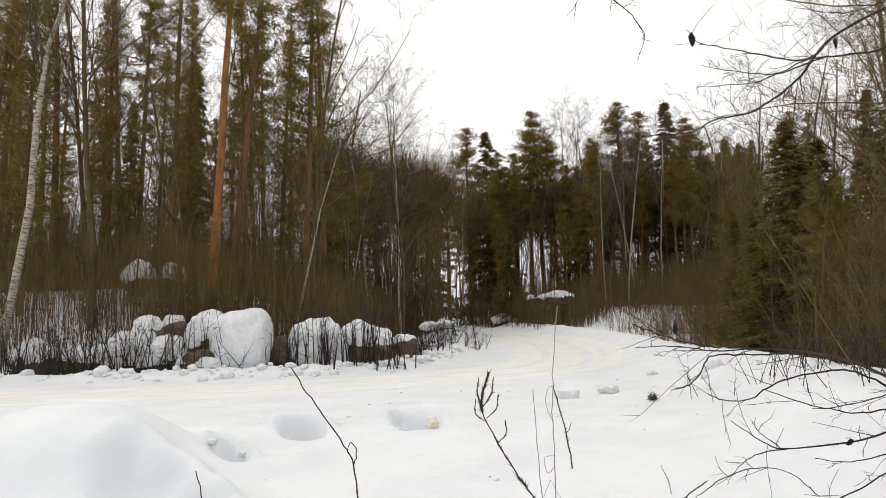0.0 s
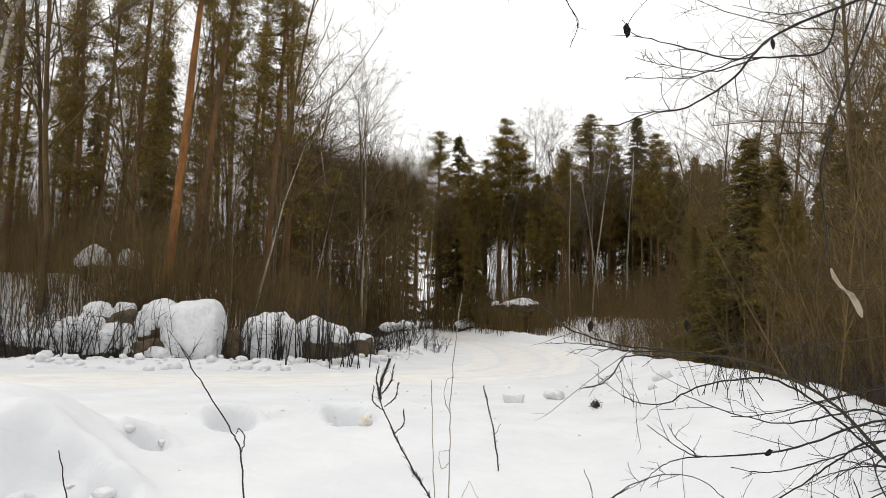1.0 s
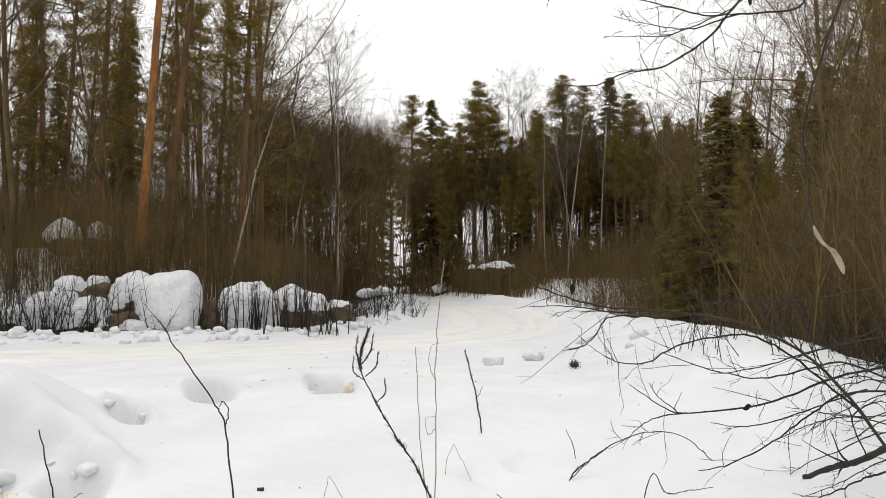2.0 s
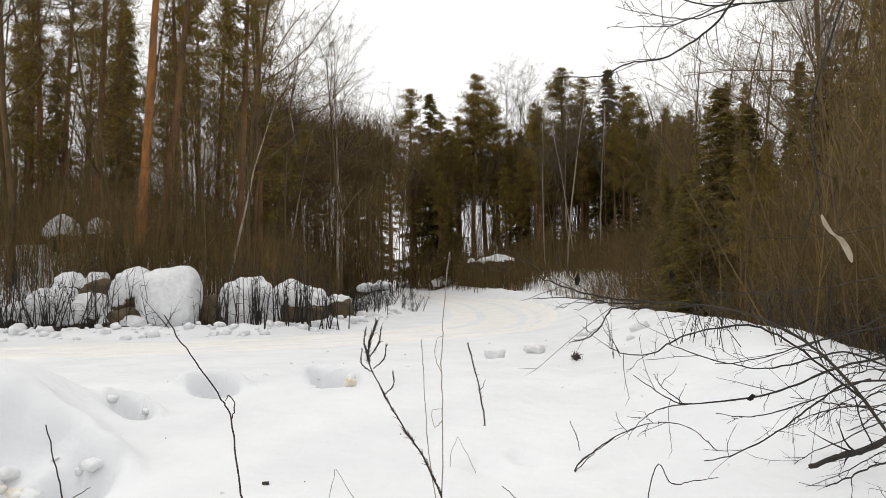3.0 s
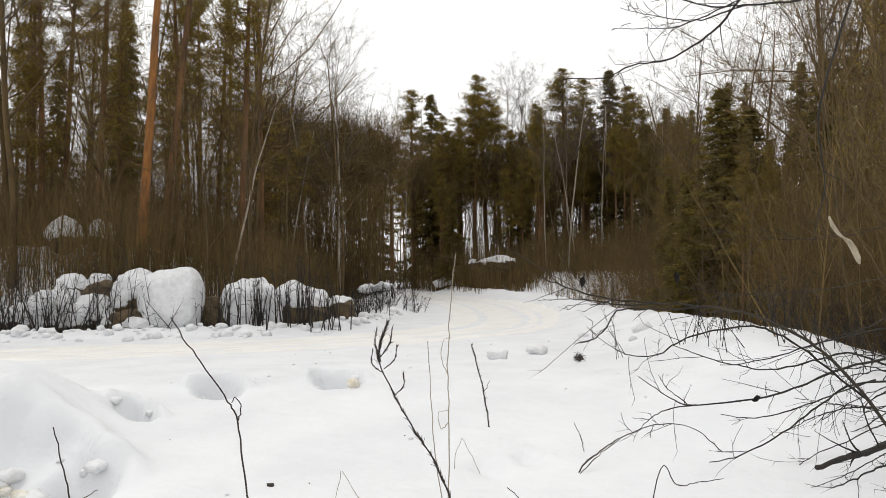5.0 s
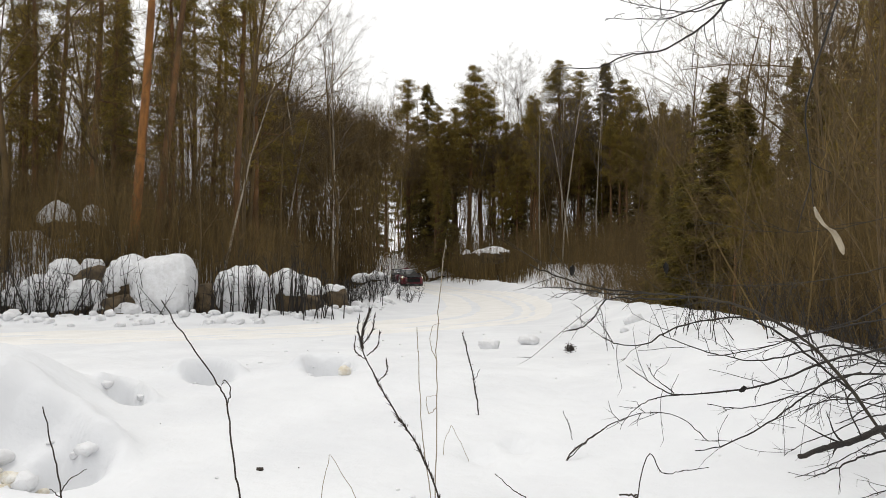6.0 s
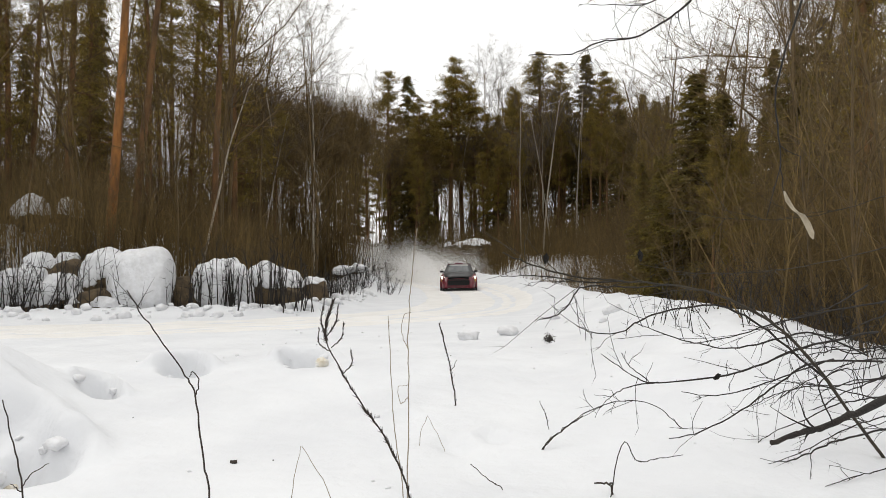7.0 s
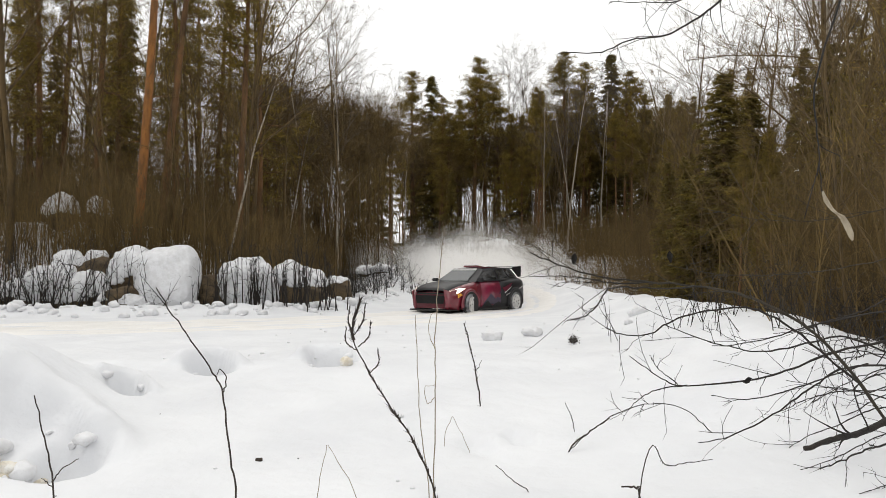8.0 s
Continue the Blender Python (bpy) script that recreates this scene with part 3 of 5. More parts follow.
def boulder(seed, x, y, z, sx, sy, sz, cover=-0.1, rough=0.14, square=0.75, label="large brown boulder with a thick cap of snow"):
    """cover: the height, as a share of the boulder's own, above which snow lies on it."""
    ob = tagged(new("boulder"), label, "boulder", "roadside boulders")
    ob.location = (x, y, z)
    part("rock", blob(seed, sx, sy, sz, rough, 4, square), ROCK, ob, smooth=True)
    if cover > 1:
        ob["label"] = "bare brown boulder beside the snowy ones"
        return ob
    bm = blob(seed, sx * 1.05, sy * 1.06, sz * 1.06, rough, 5, square)
    for v in list(bm.verts):
        edge = cover + (0.12 if cover < -0.7 else 0.50) * noise.noise(v.co * 1.3 + Vector((seed, 0, 0))) + (0.15 if cover < -0.7 else 0.30) * noise.noise(v.co * 4 + Vector((seed, 2, 0)))
        if v.co.z / sz < min(0.72, edge):
            bm.verts.remove(v)
    bmesh.ops.solidify(bm, geom=bm.faces[:], thickness=0.03)
    part("snow_cap", bm, SNOW_LUMP, ob, "rounded cap of settled snow", True)
    return ob


# x, y, z of the middle, half width, half height, and from where the snow lies
NEAR_ROCKS = [
    (-8.62, 25.0, 0.92, 0.93, 1.02, -0.95), (-9.98, 25.4, 1.08, 0.68, 0.76, -0.45), (-9.85, 24.75, 0.20, 0.85, 0.50, 2), (-11.25, 25.6, 1.20, 0.60, 0.42, 2), (-12.50, 26.3, 1.30, 0.55, 0.58, -0.1), (-11.80, 26.6, 1.50, 0.42, 0.36, -0.1),
    (-12.75, 25.5, 0.50, 0.95, 0.85, -0.65), (-11.25, 25.1, 0.48, 0.75, 0.66, -0.60), (-13.95, 25.7, 0.30, 0.55, 0.55, -0.4), (-15.12, 26.0, 0.32, 0.62, 0.59, -0.2),
    (-6.28, 26.0, 0.50, 0.98, 1.08, -0.85), (-7.55, 25.9, 0.40, 0.75, 0.58, 2), (-4.76, 26.6, 0.52, 0.90, 0.84, 0.0), (-5.35, 26.9, 0.35, 0.6, 0.5, 2), (-4.2, 26.2, 0.22, 0.6, 0.42, 2), (-3.45, 27.2, 0.42, 0.45, 0.50, 0.45),
]
FAR_ROCKS = [
    (-15.95, 31.8, 3.62, 0.68, 0.80, -0.3), (-14.48, 32.0, 3.60, 0.50, 0.72, -0.2), (-3.0, 36.6, 1.20, 0.50, 0.24, -0.5), (-3.8, 36.9, 1.10, 0.45, 0.26, -0.4), (-2.3, 36.6, 0.70, 0.40, 0.22, -0.3),
    (-0.6, 64.8, 1.35, 1.1, 0.55, -0.3), (3.6, 60.0, 2.9, 1.5, 0.62, 0.15), (1.6, 60.0, 2.9, 0.3, 0.45, 0.2), (-16.6, 25.8, 0.4, 0.8, 0.7, -0.1),
    (-10.3, 24.6, 0.2, 0.5, 0.3, -0.3), (-9.5, 24.4, 0.1, 0.5, 0.3, -0.3),
]
for s, (x, y, z, sx, sz, cover) in enumerate(NEAR_ROCKS + FAR_ROCKS):
    boulder(s + 1, x, y, z, sx * 1.02, 0.75 * (sx + sz) / 2, sz, cover, 0.08 if s == 0 else 0.13, 0.70 if s < 2 else 1.0)
# scrub growing in front of and between the boulders
brush("scrub", scatter(190, 11, lambda u, y: -17.5 + u * 6.9, lambda u: 23.9 + 0.7 * u), 2.7, 1, 12, "thin dark leafless scrub in front of the boulders", TWIG_DARK, 1.7, 0.30, 9)
brush("scrub", scatter(105, 17, lambda u, y: -7.3 + u * 4.2, lambda u: 24.5 + 0.5 * u), 2.5, 1, 18, "thin dark leafless scrub in front of the boulders", TWIG_DARK, 1.8, 0.11, 6)
brush("scrub", scatter(20, 29, lambda u, y: -10.5 + u * 0.9, lambda u: 24.1 + 0.3 * u), 2.6, 1, 30, "thin dark stems before the great boulder", TWIG_DARK, 1.8, 0.10, 5)
brush("scrub", scatter(6, 19, lambda u, y: -9.3 + u * 1.6, lambda u: 23.9 + 0.2 * u), 2.3, 1, 20, "few thin dark stems before the great boulder", TWIG_DARK, 1.5, 0.5, 6)
brush("scrub", scatter(42, 13, lambda u, y: -4.0 + u * 2.6, lambda u: 34.0 + 2.6 * u), 1.5, 2, 14, "thin dark leafless scrub on the snowy heap by the bend", TWIG_DARK, 1.6, 0.45, 14)
brush("scrub", scatter(30, 35, lambda u, y: -17.2 + u * 3.8, lambda u: 30.2 + 0.8 * u), 2.3, 1, 36, "thin dark stems before the upper boulders", TWIG_DARK, 1.8, 0.2, 7)
brush("scrub", scatter(40, 15, lambda u, y: -5.2 + u * 2.2, lambda u: 28 + 8 * u), 1.3, 4, 16, "thin dark leafless scrub behind the bank", TWIG_DARK, 1.6)
# low dark stems at the foot of the near bank
brush("scrub", scatter(60, 31, lambda u, y: 4.3 + u * 2.6, lambda u: 8.6 + 5 * u), 1.2, 3, 32, "low dark leafless scrub along the snow bank", TWIG_DARK, 0.75, 0.30, 7)


# ---- the shrub beside the camera: long dark branches over the snow ----
def curve3(pts, per=6):
    p = np.array(pts, float)
    p = np.vstack([2 * p[0] - p[1], p, 2 * p[-1] - p[-2]])
    out = []
    for i in range(1, len(p) - 2):
        for t in np.linspace(0, 1, per, endpoint=False):
            a, b, c, d = p[i - 1:i + 3]
            out.append(0.5 * (2 * b + (c - a) * t + (2 * a - 5 * b + 4 * c - d) * t * t + (3 * b - a - 3 * c + d) * t ** 3))
    return np.array(out + [p[-2]])


def bough(pts, r0, r1, seed, twigs=8, reach=0.28, sides=6):
    """A knotty branch with buds and side twigs, as one piece."""
    rng = np.random.default_rng(seed)
    c = curve3(pts)
    c = c + rng.normal(0, 0.003, c.shape)
    r = np.linspace(r0, r1, len(c)) * rng.uniform(0.88, 1.12, len(c))
    pieces = [tube(c, r, sides)]
    T = unit(np.gradient(c, axis=0))
    for q in rng.uniform(0.25, 0.97, twigs):
        i = int(q * (len(c) - 1))
        side = unit(rng.normal(size=3) * (1, 0.6, 1))
        d, L = unit(T[i] + 0.75 * side), reach * rng.uniform(0.3, 1.0)
        s = np.linspace(0, 1, 5)[:, None]
        w = c[i] + d * s * L + (0.45 * side + rng.normal(0, 0.25, 3) - (0, 0, 0.10)) * L * s * s + rng.normal(0, 0.006, (5, 3)) * s
        pieces.append(tube(w, np.linspace(max(0.0022, r[i] * 0.45), 0.0014, 5), 4))
        k = rng.integers(1, 4)
        for j in range(k):
            e = w[rng.integers(1, 5)]
            pieces.append(cones(e[None], (d + rng.normal(0, 0.6, 3))[None], rng.uniform(0.03, 0.13), 0.0018))
    n = max(2, len(c) // 5)
    i = rng.integers(1, len(c), n)
    pieces.append(cones(c[i], rng.normal(size=(n, 3)) + T[i], rng.uniform(0.01, 0.025, n), 0.004))
    return merge(pieces)


def limb(thing, pts, r0, r1, seed, tw, reach, mat=TWIG_DARK):
    part_mesh("branch", tri_mesh("branch", *bough(pts, r0 * 0.78, r1 * 0.9, seed, int(tw * 1.1), reach), True), mat, thing)


low_shrub = tagged(new("bare_shrub"), "leafless shrub with long dark arching branches over the snow", "shrub")
limb(low_shrub, [(4.60, 6.75, -0.81), (4.05, 6.60, -0.12), (3.50, 6.38, 0.51), (3.19, 6.27, 0.77), (2.82, 6.16, 0.95), (2.45, 6.04, 1.03), (2.10, 5.93, 1.06), (1.76, 5.82, 1.10), (1.53, 5.71, 1.16), (1.32, 5.60, 1.24)], 0.017, 0.004, 1, 18, 0.4, BRANCH_BROWN)
limb(low_shrub, [(2.44, 6.00, 1.03), (2.15, 5.88, 1.02), (1.83, 5.76, 1.03), (1.73, 5.64, 0.95), (1.62, 5.52, 0.87), (1.50, 5.40, 0.86)], 0.008, 0.003, 2, 4, 0.2)
limb(low_shrub, [(2.09, 5.90, 1.06), (1.82, 5.77, 1.06), (1.55, 5.63, 1.10), (1.30, 5.50, 1.10)], 0.007, 0.002, 3, 6, 0.2)
limb(low_shrub, [(3.66, 6.48, 0.35), (3.21, 6.49, 0.73), (2.90, 6.37, 0.87), (2.62, 6.26, 0.87), (2.33, 6.14, 0.82), (2.12, 6.03, 0.73), (1.95, 5.91, 0.73), (1.79, 5.80, 0.78)], 0.011, 0.003, 4, 7, 0.3)
limb(low_shrub, [(4.42, 7.25, 0.41), (3.86, 7.00, 0.62), (3.51, 6.80, 0.60), (3.06, 6.60, 0.55), (2.75, 6.40, 0.61), (2.50, 6.20, 0.68), (2.20, 6.00, 0.79)], 0.011, 0.003, 5, 9, 0.35)
limb(low_shrub, [(4.42, 7.10, 0.62), (3.71, 6.87, 0.52), (3.32, 6.73, 0.41), (2.97, 6.60, 0.35), (2.48, 6.47, 0.33), (2.27, 6.33, 0.40), (2.03, 6.20, 0.57)], 0.013, 0.003, 6, 7, 0.3)
limb(low_shrub, [(2.43, 6.30, 0.36), (2.20, 6.23, 0.34), (2.07, 6.17, 0.28), (2.00, 6.10, 0.23)], 0.006, 0.002, 7, 2, 0.12)
limb(low_shrub, [(2.37, 6.30, 0.37), (2.23, 6.25, 0.47), (2.15, 6.20, 0.58)], 0.005, 0.002, 8, 2, 0.12)
limb(low_shrub, [(4.33, 6.90, 0.41), (3.67, 6.64, 0.43), (3.32, 6.48, 0.30), (3.01, 6.32, 0.16), (2.66, 6.16, 0.05), (2.41, 6.00, 0.04)], 0.011, 0.003, 9, 6, 0.25)
limb(low_shrub, [(3.96, 6.90, 0.43), (3.68, 6.80, 0.37), (3.25, 6.60, 0.28), (2.86, 6.40, 0.25), (2.56, 6.20, 0.31)], 0.009, 0.003, 10, 7, 0.25)
limb(low_shrub, [(2.53, 6.10, 0.08), (2.35, 6.05, 0.24), (2.18, 6.00, 0.29), (2.00, 5.95, 0.28), (1.83, 5.90, 0.22), (1.68, 5.85, 0.13), (1.56, 5.80, 0.03)], 0.004, 0.003, 11, 5, 0.14)
limb(low_shrub, [(4.28, 6.70, 0.88), (3.76, 6.60, 0.81), (3.34, 6.50, 0.74), (2.92, 6.40, 0.64), (2.60, 6.30, 0.62)], 0.010, 0.003, 12, 8, 0.35)
limb(low_shrub, [(4.39, 6.70, 1.31), (3.76, 6.60, 1.17), (3.23, 6.40, 1.11), (2.71, 6.30, 1.10), (2.28, 6.20, 1.17)], 0.006, 0.002, 13, 10, 0.4, BRANCH_BROWN)
limb(low_shrub, [(4.38, 7.00, 0.09), (3.85, 6.90, 0.22), (3.49, 6.80, 0.19), (3.23, 6.70, 0.11)], 0.008, 0.003, 14, 7, 0.22)
limb(low_shrub, [(4.38, 6.80, 1.68), (3.75, 6.70, 1.52), (3.12, 6.60, 1.49), (2.59, 6.50, 1.57)], 0.005, 0.002, 15, 9, 0.4, BRANCH_BROWN)
tangle = random.Random(9)
for i in range(15):
    x, y, z = 4.75 + tangle.uniform(-0.1, 0.3), tangle.uniform(6.6, 7.8), tangle.uniform(-0.05, 1.0)
    reach, rise, sag = tangle.uniform(0.7, 1.7), tangle.uniform(-0.35, 0.25), tangle.uniform(-0.12, 0.16)
    limb(low_shrub, [(x - reach * u, y - 0.35 * reach * u, z + rise * u + 4 * sag * u * (1 - u) + tangle.uniform(-0.03, 0.03)) for u in (0, 0.2, 0.4, 0.6, 0.8, 1)], 0.009, 0.0025, 60 + i, 6, 0.28)
overhang = tagged(new("overhanging_branch"), "dark leafless boughs hanging over the clearing from a tree beside it", "branch")
limb(overhang, [(4.08, 6.50, 3.75), (3.34, 6.30, 3.44), (2.90, 6.20, 3.21), (2.62, 6.12, 2.91), (2.44, 6.03, 2.76), (2.22, 5.95, 2.63), (1.99, 5.87, 2.58), (1.78, 5.78, 2.48), (1.51, 5.70, 2.45)], 0.015, 0.003, 21, 10, 0.28)
limb(overhang, [(2.90, 6.20, 3.21), (2.67, 6.00, 3.01), (2.28, 5.87, 2.82), (2.07, 5.73, 2.76), (1.80, 5.60, 2.72)], 0.008, 0.002, 22, 9, 0.25)
limb(overhang, [(3.40, 6.30, 3.46), (3.24, 6.20, 3.11), (2.81, 6.14, 3.05), (2.56, 6.08, 3.02), (2.28, 6.02, 3.07), (1.93, 5.96, 3.14), (1.83, 5.90, 3.22)], 0.011, 0.002, 23, 10, 0.3)
limb(overhang, [(2.81, 6.14, 3.05), (2.50, 6.10, 2.94), (2.24, 6.00, 2.92), (1.92, 5.90, 2.96)], 0.007, 0.002, 24, 6, 0.22)
limb(overhang, [(3.87, 6.40, 3.80), (3.03, 6.20, 3.96), (1.97, 6.00, 3.84), (1.30, 5.80, 3.55), (1.43, 5.80, 3.33), (1.53, 5.80, 3.17), (1.48, 5.80, 3.00)], 0.009, 0.002, 25, 7, 0.16)
limb(overhang, [(2.61, 6.10, 3.89), (1.76, 5.90, 3.77), (1.23, 5.80, 3.57), (1.03, 5.80, 3.33)], 0.006, 0.002, 26, 8, 0.2)
limb(overhang, [(3.87, 6.40, 3.69), (3.45, 6.30, 3.54), (3.03, 6.20, 3.38), (2.61, 6.10, 3.40)], 0.008, 0.002, 27, 10, 0.3)
broken = tagged(new("broken_branch"), "thick dark broken branch slanting down to the snow", "branch")
part_mesh("limb", tri_mesh("limb", *bough([(4.12, 5.70, 0.56), (3.34, 5.40, 0.34), (3.21, 5.35, 0.31), (3.04, 5.30, 0.26), (2.89, 5.25, 0.24), (2.71, 5.20, 0.20)], 0.024, 0.014, 31, 3, 0.2, 8), True), TWIG_DARK, broken)
part_mesh("twig", tri_mesh("twig", *bough([(3.50, 5.30, 0.28), (3.12, 5.20, 0.22), (2.98, 5.13, 0.21), (2.83, 5.07, 0.17), (2.69, 5.00, 0.15)], 0.006, 0.003, 32, 5, 0.16), True), TWIG_DARK, broken)
part_mesh("twig", tri_mesh("twig", *bough([(3.09, 5.30, 0.28), (3.01, 5.28, 0.50), (3.20, 5.30, 0.57), (3.28, 5.30, 0.39)], 0.004, 0.002, 33, 8, 0.16), True), TWIG_DARK, broken)


# ---- dead leaves and the torn strip ----
def leaf_on_twig(x, y, z, size, tilt):
    bm = bmesh.new()
    ring = [(0, 0, 0), (0.30, 0.06, -0.35), (0.26, 0.10, -0.7), (0, 0.02, -1.0), (-0.26, -0.10, -0.7), (-0.30, -0.06, -0.35)]
    vs = [bm.verts.new(Vector(p) * size) for p in ring]
    mid = bm.verts.new(Vector((0, -0.12, -0.5)) * size)
    for a, b in zip(vs, vs[1:] + vs[:1]):
        bm.faces.new((a, b, mid))
    bmesh.ops.solidify(bm, geom=bm.faces[:], thickness=0.004)
    ob = part("dead_leaf", bm, TWIG_DARK)
    ob.matrix_basis = pose(x, y, z, 0, tilt, 20)
    return tagged(ob, "curled dark dead leaf hanging from a twig", "leaf", "hanging leaves")


leaf_on_twig(1.58, 5.60, 1.24, 0.075, 10)
leaf_on_twig(2.21, 5.90, 1.26, 0.085, -8)
leaf_on_twig(1.86, 5.90, 3.20, 0.11, 0)
leaf_on_twig(2.89, 6.15, 3.19, 0.09, 0)
leaf_on_twig(2.96, 6.55, 0.37, 0.08, 70)


def torn_strip():
    ob = tagged(new("torn_strip"), "torn pale strip of birch bark caught on a hanging twig", "bark")
    rng = np.random.default_rng(5)
    rows = [(2.262, 1.430, 0.006), (2.279, 1.397, 0.014), (2.300, 1.363, 0.010), (2.313, 1.346, 0.007), (2.327, 1.332, 0.016), (2.347, 1.299, 0.020), (2.367, 1.265, 0.018), (2.376, 1.247, 0.006)]
    bm = bmesh.new()
    prev = None
    for i, (x, z, w) in enumerate(rows):
        c, s = Vector((x, 4.04 + 0.012 * math.sin(i * 1.1), z)), Vector((0.85, 0.3, 0.5)).normalized() * w * 0.8
        pair = [bm.verts.new(c - s), bm.verts.new(c + Vector((0, -0.006, 0))), bm.verts.new(c + s)]
        if prev:
            bm.faces.new((prev[0], prev[1], pair[1], pair[0]))
            bm.faces.new((prev[1], prev[2], pair[2], pair[1]))
        prev = pair
    bmesh.ops.solidify(bm, geom=bm.faces[:], thickness=0.003)
    part("strip", bm, STRIP, ob)
    part_mesh("twig", tri_mesh("twig", *bough([(3.11, 4.50, 3.58), (2.58, 4.20, 2.61), (2.26, 4.04, 1.89), (2.25, 4.04, 1.61), (2.26, 4.04, 1.42)], 0.006, 0.0015, 41, 3, 0.15), True), TWIG_DARK, ob)


torn_strip()


# ---- dried weeds standing in the snow ----
def weed(label, stems, seeds=(), mat=DRY_WEED, name="dried_weed"):
    """stems: points and radius; seeds: (stem index, from, to, count, length)."""
    ob = tagged(new(name), label, "weed", "dried weeds")
    for k, (pts, r) in enumerate(stems):
        c = curve3(pts)
        c = c + np.random.default_rng(k + len(pts)).normal(0, 0.45 * r + 0.0008, c.shape)
        part_mesh("stem", tri_mesh("stem", *tube(c, np.linspace(r, r * 0.55, len(c)), 5), True), mat, ob)
    rng = np.random.default_rng(len(stems) * 7 + len(seeds))
    for k, a, b, n, L in seeds:
        c = curve3(stems[k][0], 12)
        T = unit(np.gradient(c, axis=0))
        i = (rng.uniform(a, b, n) * (len(c) - 1)).astype(int)
        V = cones(c[i], T[i] + rng.normal(0, 0.28, (n, 3)), rng.uniform(0.4, 1, n) * L, 0.0030)
        tagged(part_mesh("seed_head", tri_mesh("seed_head", *V), mat, ob), kind="stuff")
    return ob


def further(k, *stems):
    """Sets stems k times further off from the middle of the clearing's edge, and as much larger."""
    return [([(0.92 + k * (x - 0.92), 1.26 + k * (y - 1.26), 1.14 + k * (z - 1.14)) for x, y, z in pts], r * k) for pts, r in stems]


weed("dark dried stalk bent to one side above the snow", [
    ([(-0.25, 5.15, -0.59), (-0.27, 5.15, -0.06), (-0.31, 5.15, 0.18), (-0.35, 5.15, 0.49), (-0.42, 5.15, 0.63), (-0.57, 5.15, 0.84), (-0.71, 5.15, 1.05)], 0.0062),
    ([(-0.35, 5.15, 0.49), (-0.33, 5.15, 0.57), (-0.36, 5.15, 0.62), (-0.38, 5.15, 0.59)], 0.004)])
swaying_weed = weed("dark dried weed with a long drooping seed head", [
    ([(0.92, 4.94, -0.60), (0.79, 4.94, 0.01), (0.67, 4.94, 0.30), (0.56, 4.94, 0.46), (0.44, 4.94, 0.66), (0.37, 4.94, 0.82), (0.41, 4.94, 1.00)], 0.0050),
    ([(0.40, 4.94, 0.74), (0.34, 4.94, 0.78), (0.34, 4.93, 0.86)], 0.003), ([(0.40, 4.94, 0.76), (0.45, 4.95, 0.81), (0.46, 4.95, 0.88)], 0.003),
    ([(0.38, 4.94, 0.80), (0.35, 4.95, 0.88), (0.355, 4.95, 0.96)], 0.003), ([(0.38, 4.94, 0.82), (0.425, 4.93, 0.89), (0.435, 4.93, 0.97)], 0.003), ([(0.46, 4.94, 0.63), (0.50, 4.95, 0.68), (0.495, 4.95, 0.74)], 0.003)],
    [(3, 0.1, 1, 40, 0.03), (4, 0.1, 1, 40, 0.03), (5, 0.2, 1, 20, 0.025), (0, 0.15, 0.34, 70, 0.045), (0, 0.80, 0.99, 190, 0.045), (0, 0.30, 0.66, 110, 0.045), (1, 0.2, 1, 25, 0.025), (2, 0.2, 1, 25, 0.025), (0, 0.44, 0.48, 25, 0.05)])
weed("thin pale dry grass stalk", [([(0.77, 5.00, -0.60), (0.75, 5.00, -0.01), (0.71, 5.00, 0.34), (0.69, 5.00, 0.68), (0.68, 5.00, 0.91)], 0.0034)], [(0, 0.8, 1, 8, 0.02)], DRY_GRASS, "dry_grass")
weed("tall thin pale grass stalk with a bent leaf", [
    ([(0.75, 5.00, -0.60), (0.77, 5.00, -0.01), (0.78, 5.00, 0.40), (0.78, 5.00, 0.79), (0.80, 5.00, 1.08), (0.83, 5.00, 1.36)], 0.0038),
    ([(0.78, 5.00, 0.50), (0.74, 5.00, 0.47), (0.73, 5.00, 0.55), (0.78, 5.00, 0.56)], 0.0022), ([(0.78, 5.00, 0.74), (0.75, 5.00, 0.82), (0.76, 5.00, 0.91), (0.80, 5.00, 0.93)], 0.0022)], [(0, 0.9, 1, 14, 0.02)], DRY_GRASS, "dry_grass")
weed("dried weed with small side shoots in the snow", further(1.142, ([(1.08, 7.60, -0.43), (1.07, 7.60, -0.03), (1.01, 7.60, 0.36), (0.93, 7.60, 0.69)], 0.007), ([(1.02, 7.60, 0.25), (1.08, 7.60, 0.37)], 0.004)), [(0, 0.30, 1, 130, 0.06)])
weed("bent pale grass blade forming a sharp angle", [([(0.09, 5.30, -0.59), (0.12, 5.30, -0.10), (0.18, 5.30, 0.19)], 0.003), ([(0.42, 5.30, -0.59), (0.34, 5.30, -0.10), (0.18, 5.30, 0.19)], 0.003)], (), DRY_GRASS, "dry_grass")
weed("dark thin twig standing in the snow", [([(-0.90, 4.60, -0.62), (-0.94, 4.60, 0.11), (-0.98, 4.60, 0.34), (-1.04, 4.60, 0.58)], 0.005), ([(-0.95, 4.60, 0.18), (-0.91, 4.60, 0.24), (-0.83, 4.60, 0.29)], 0.0032), ([(-0.95, 4.60, 0.16), (-1.00, 4.60, 0.20)], 0.003)])
weed("short dark dried seed head bent over", further(1.346, ([(1.70, 6.00, -0.51), (1.66, 6.00, -0.03), (1.63, 6.00, 0.11), (1.61, 6.00, 0.20), (1.57, 6.00, 0.29)], 0.003)), [(0, 0.6, 1, 30, 0.03)])
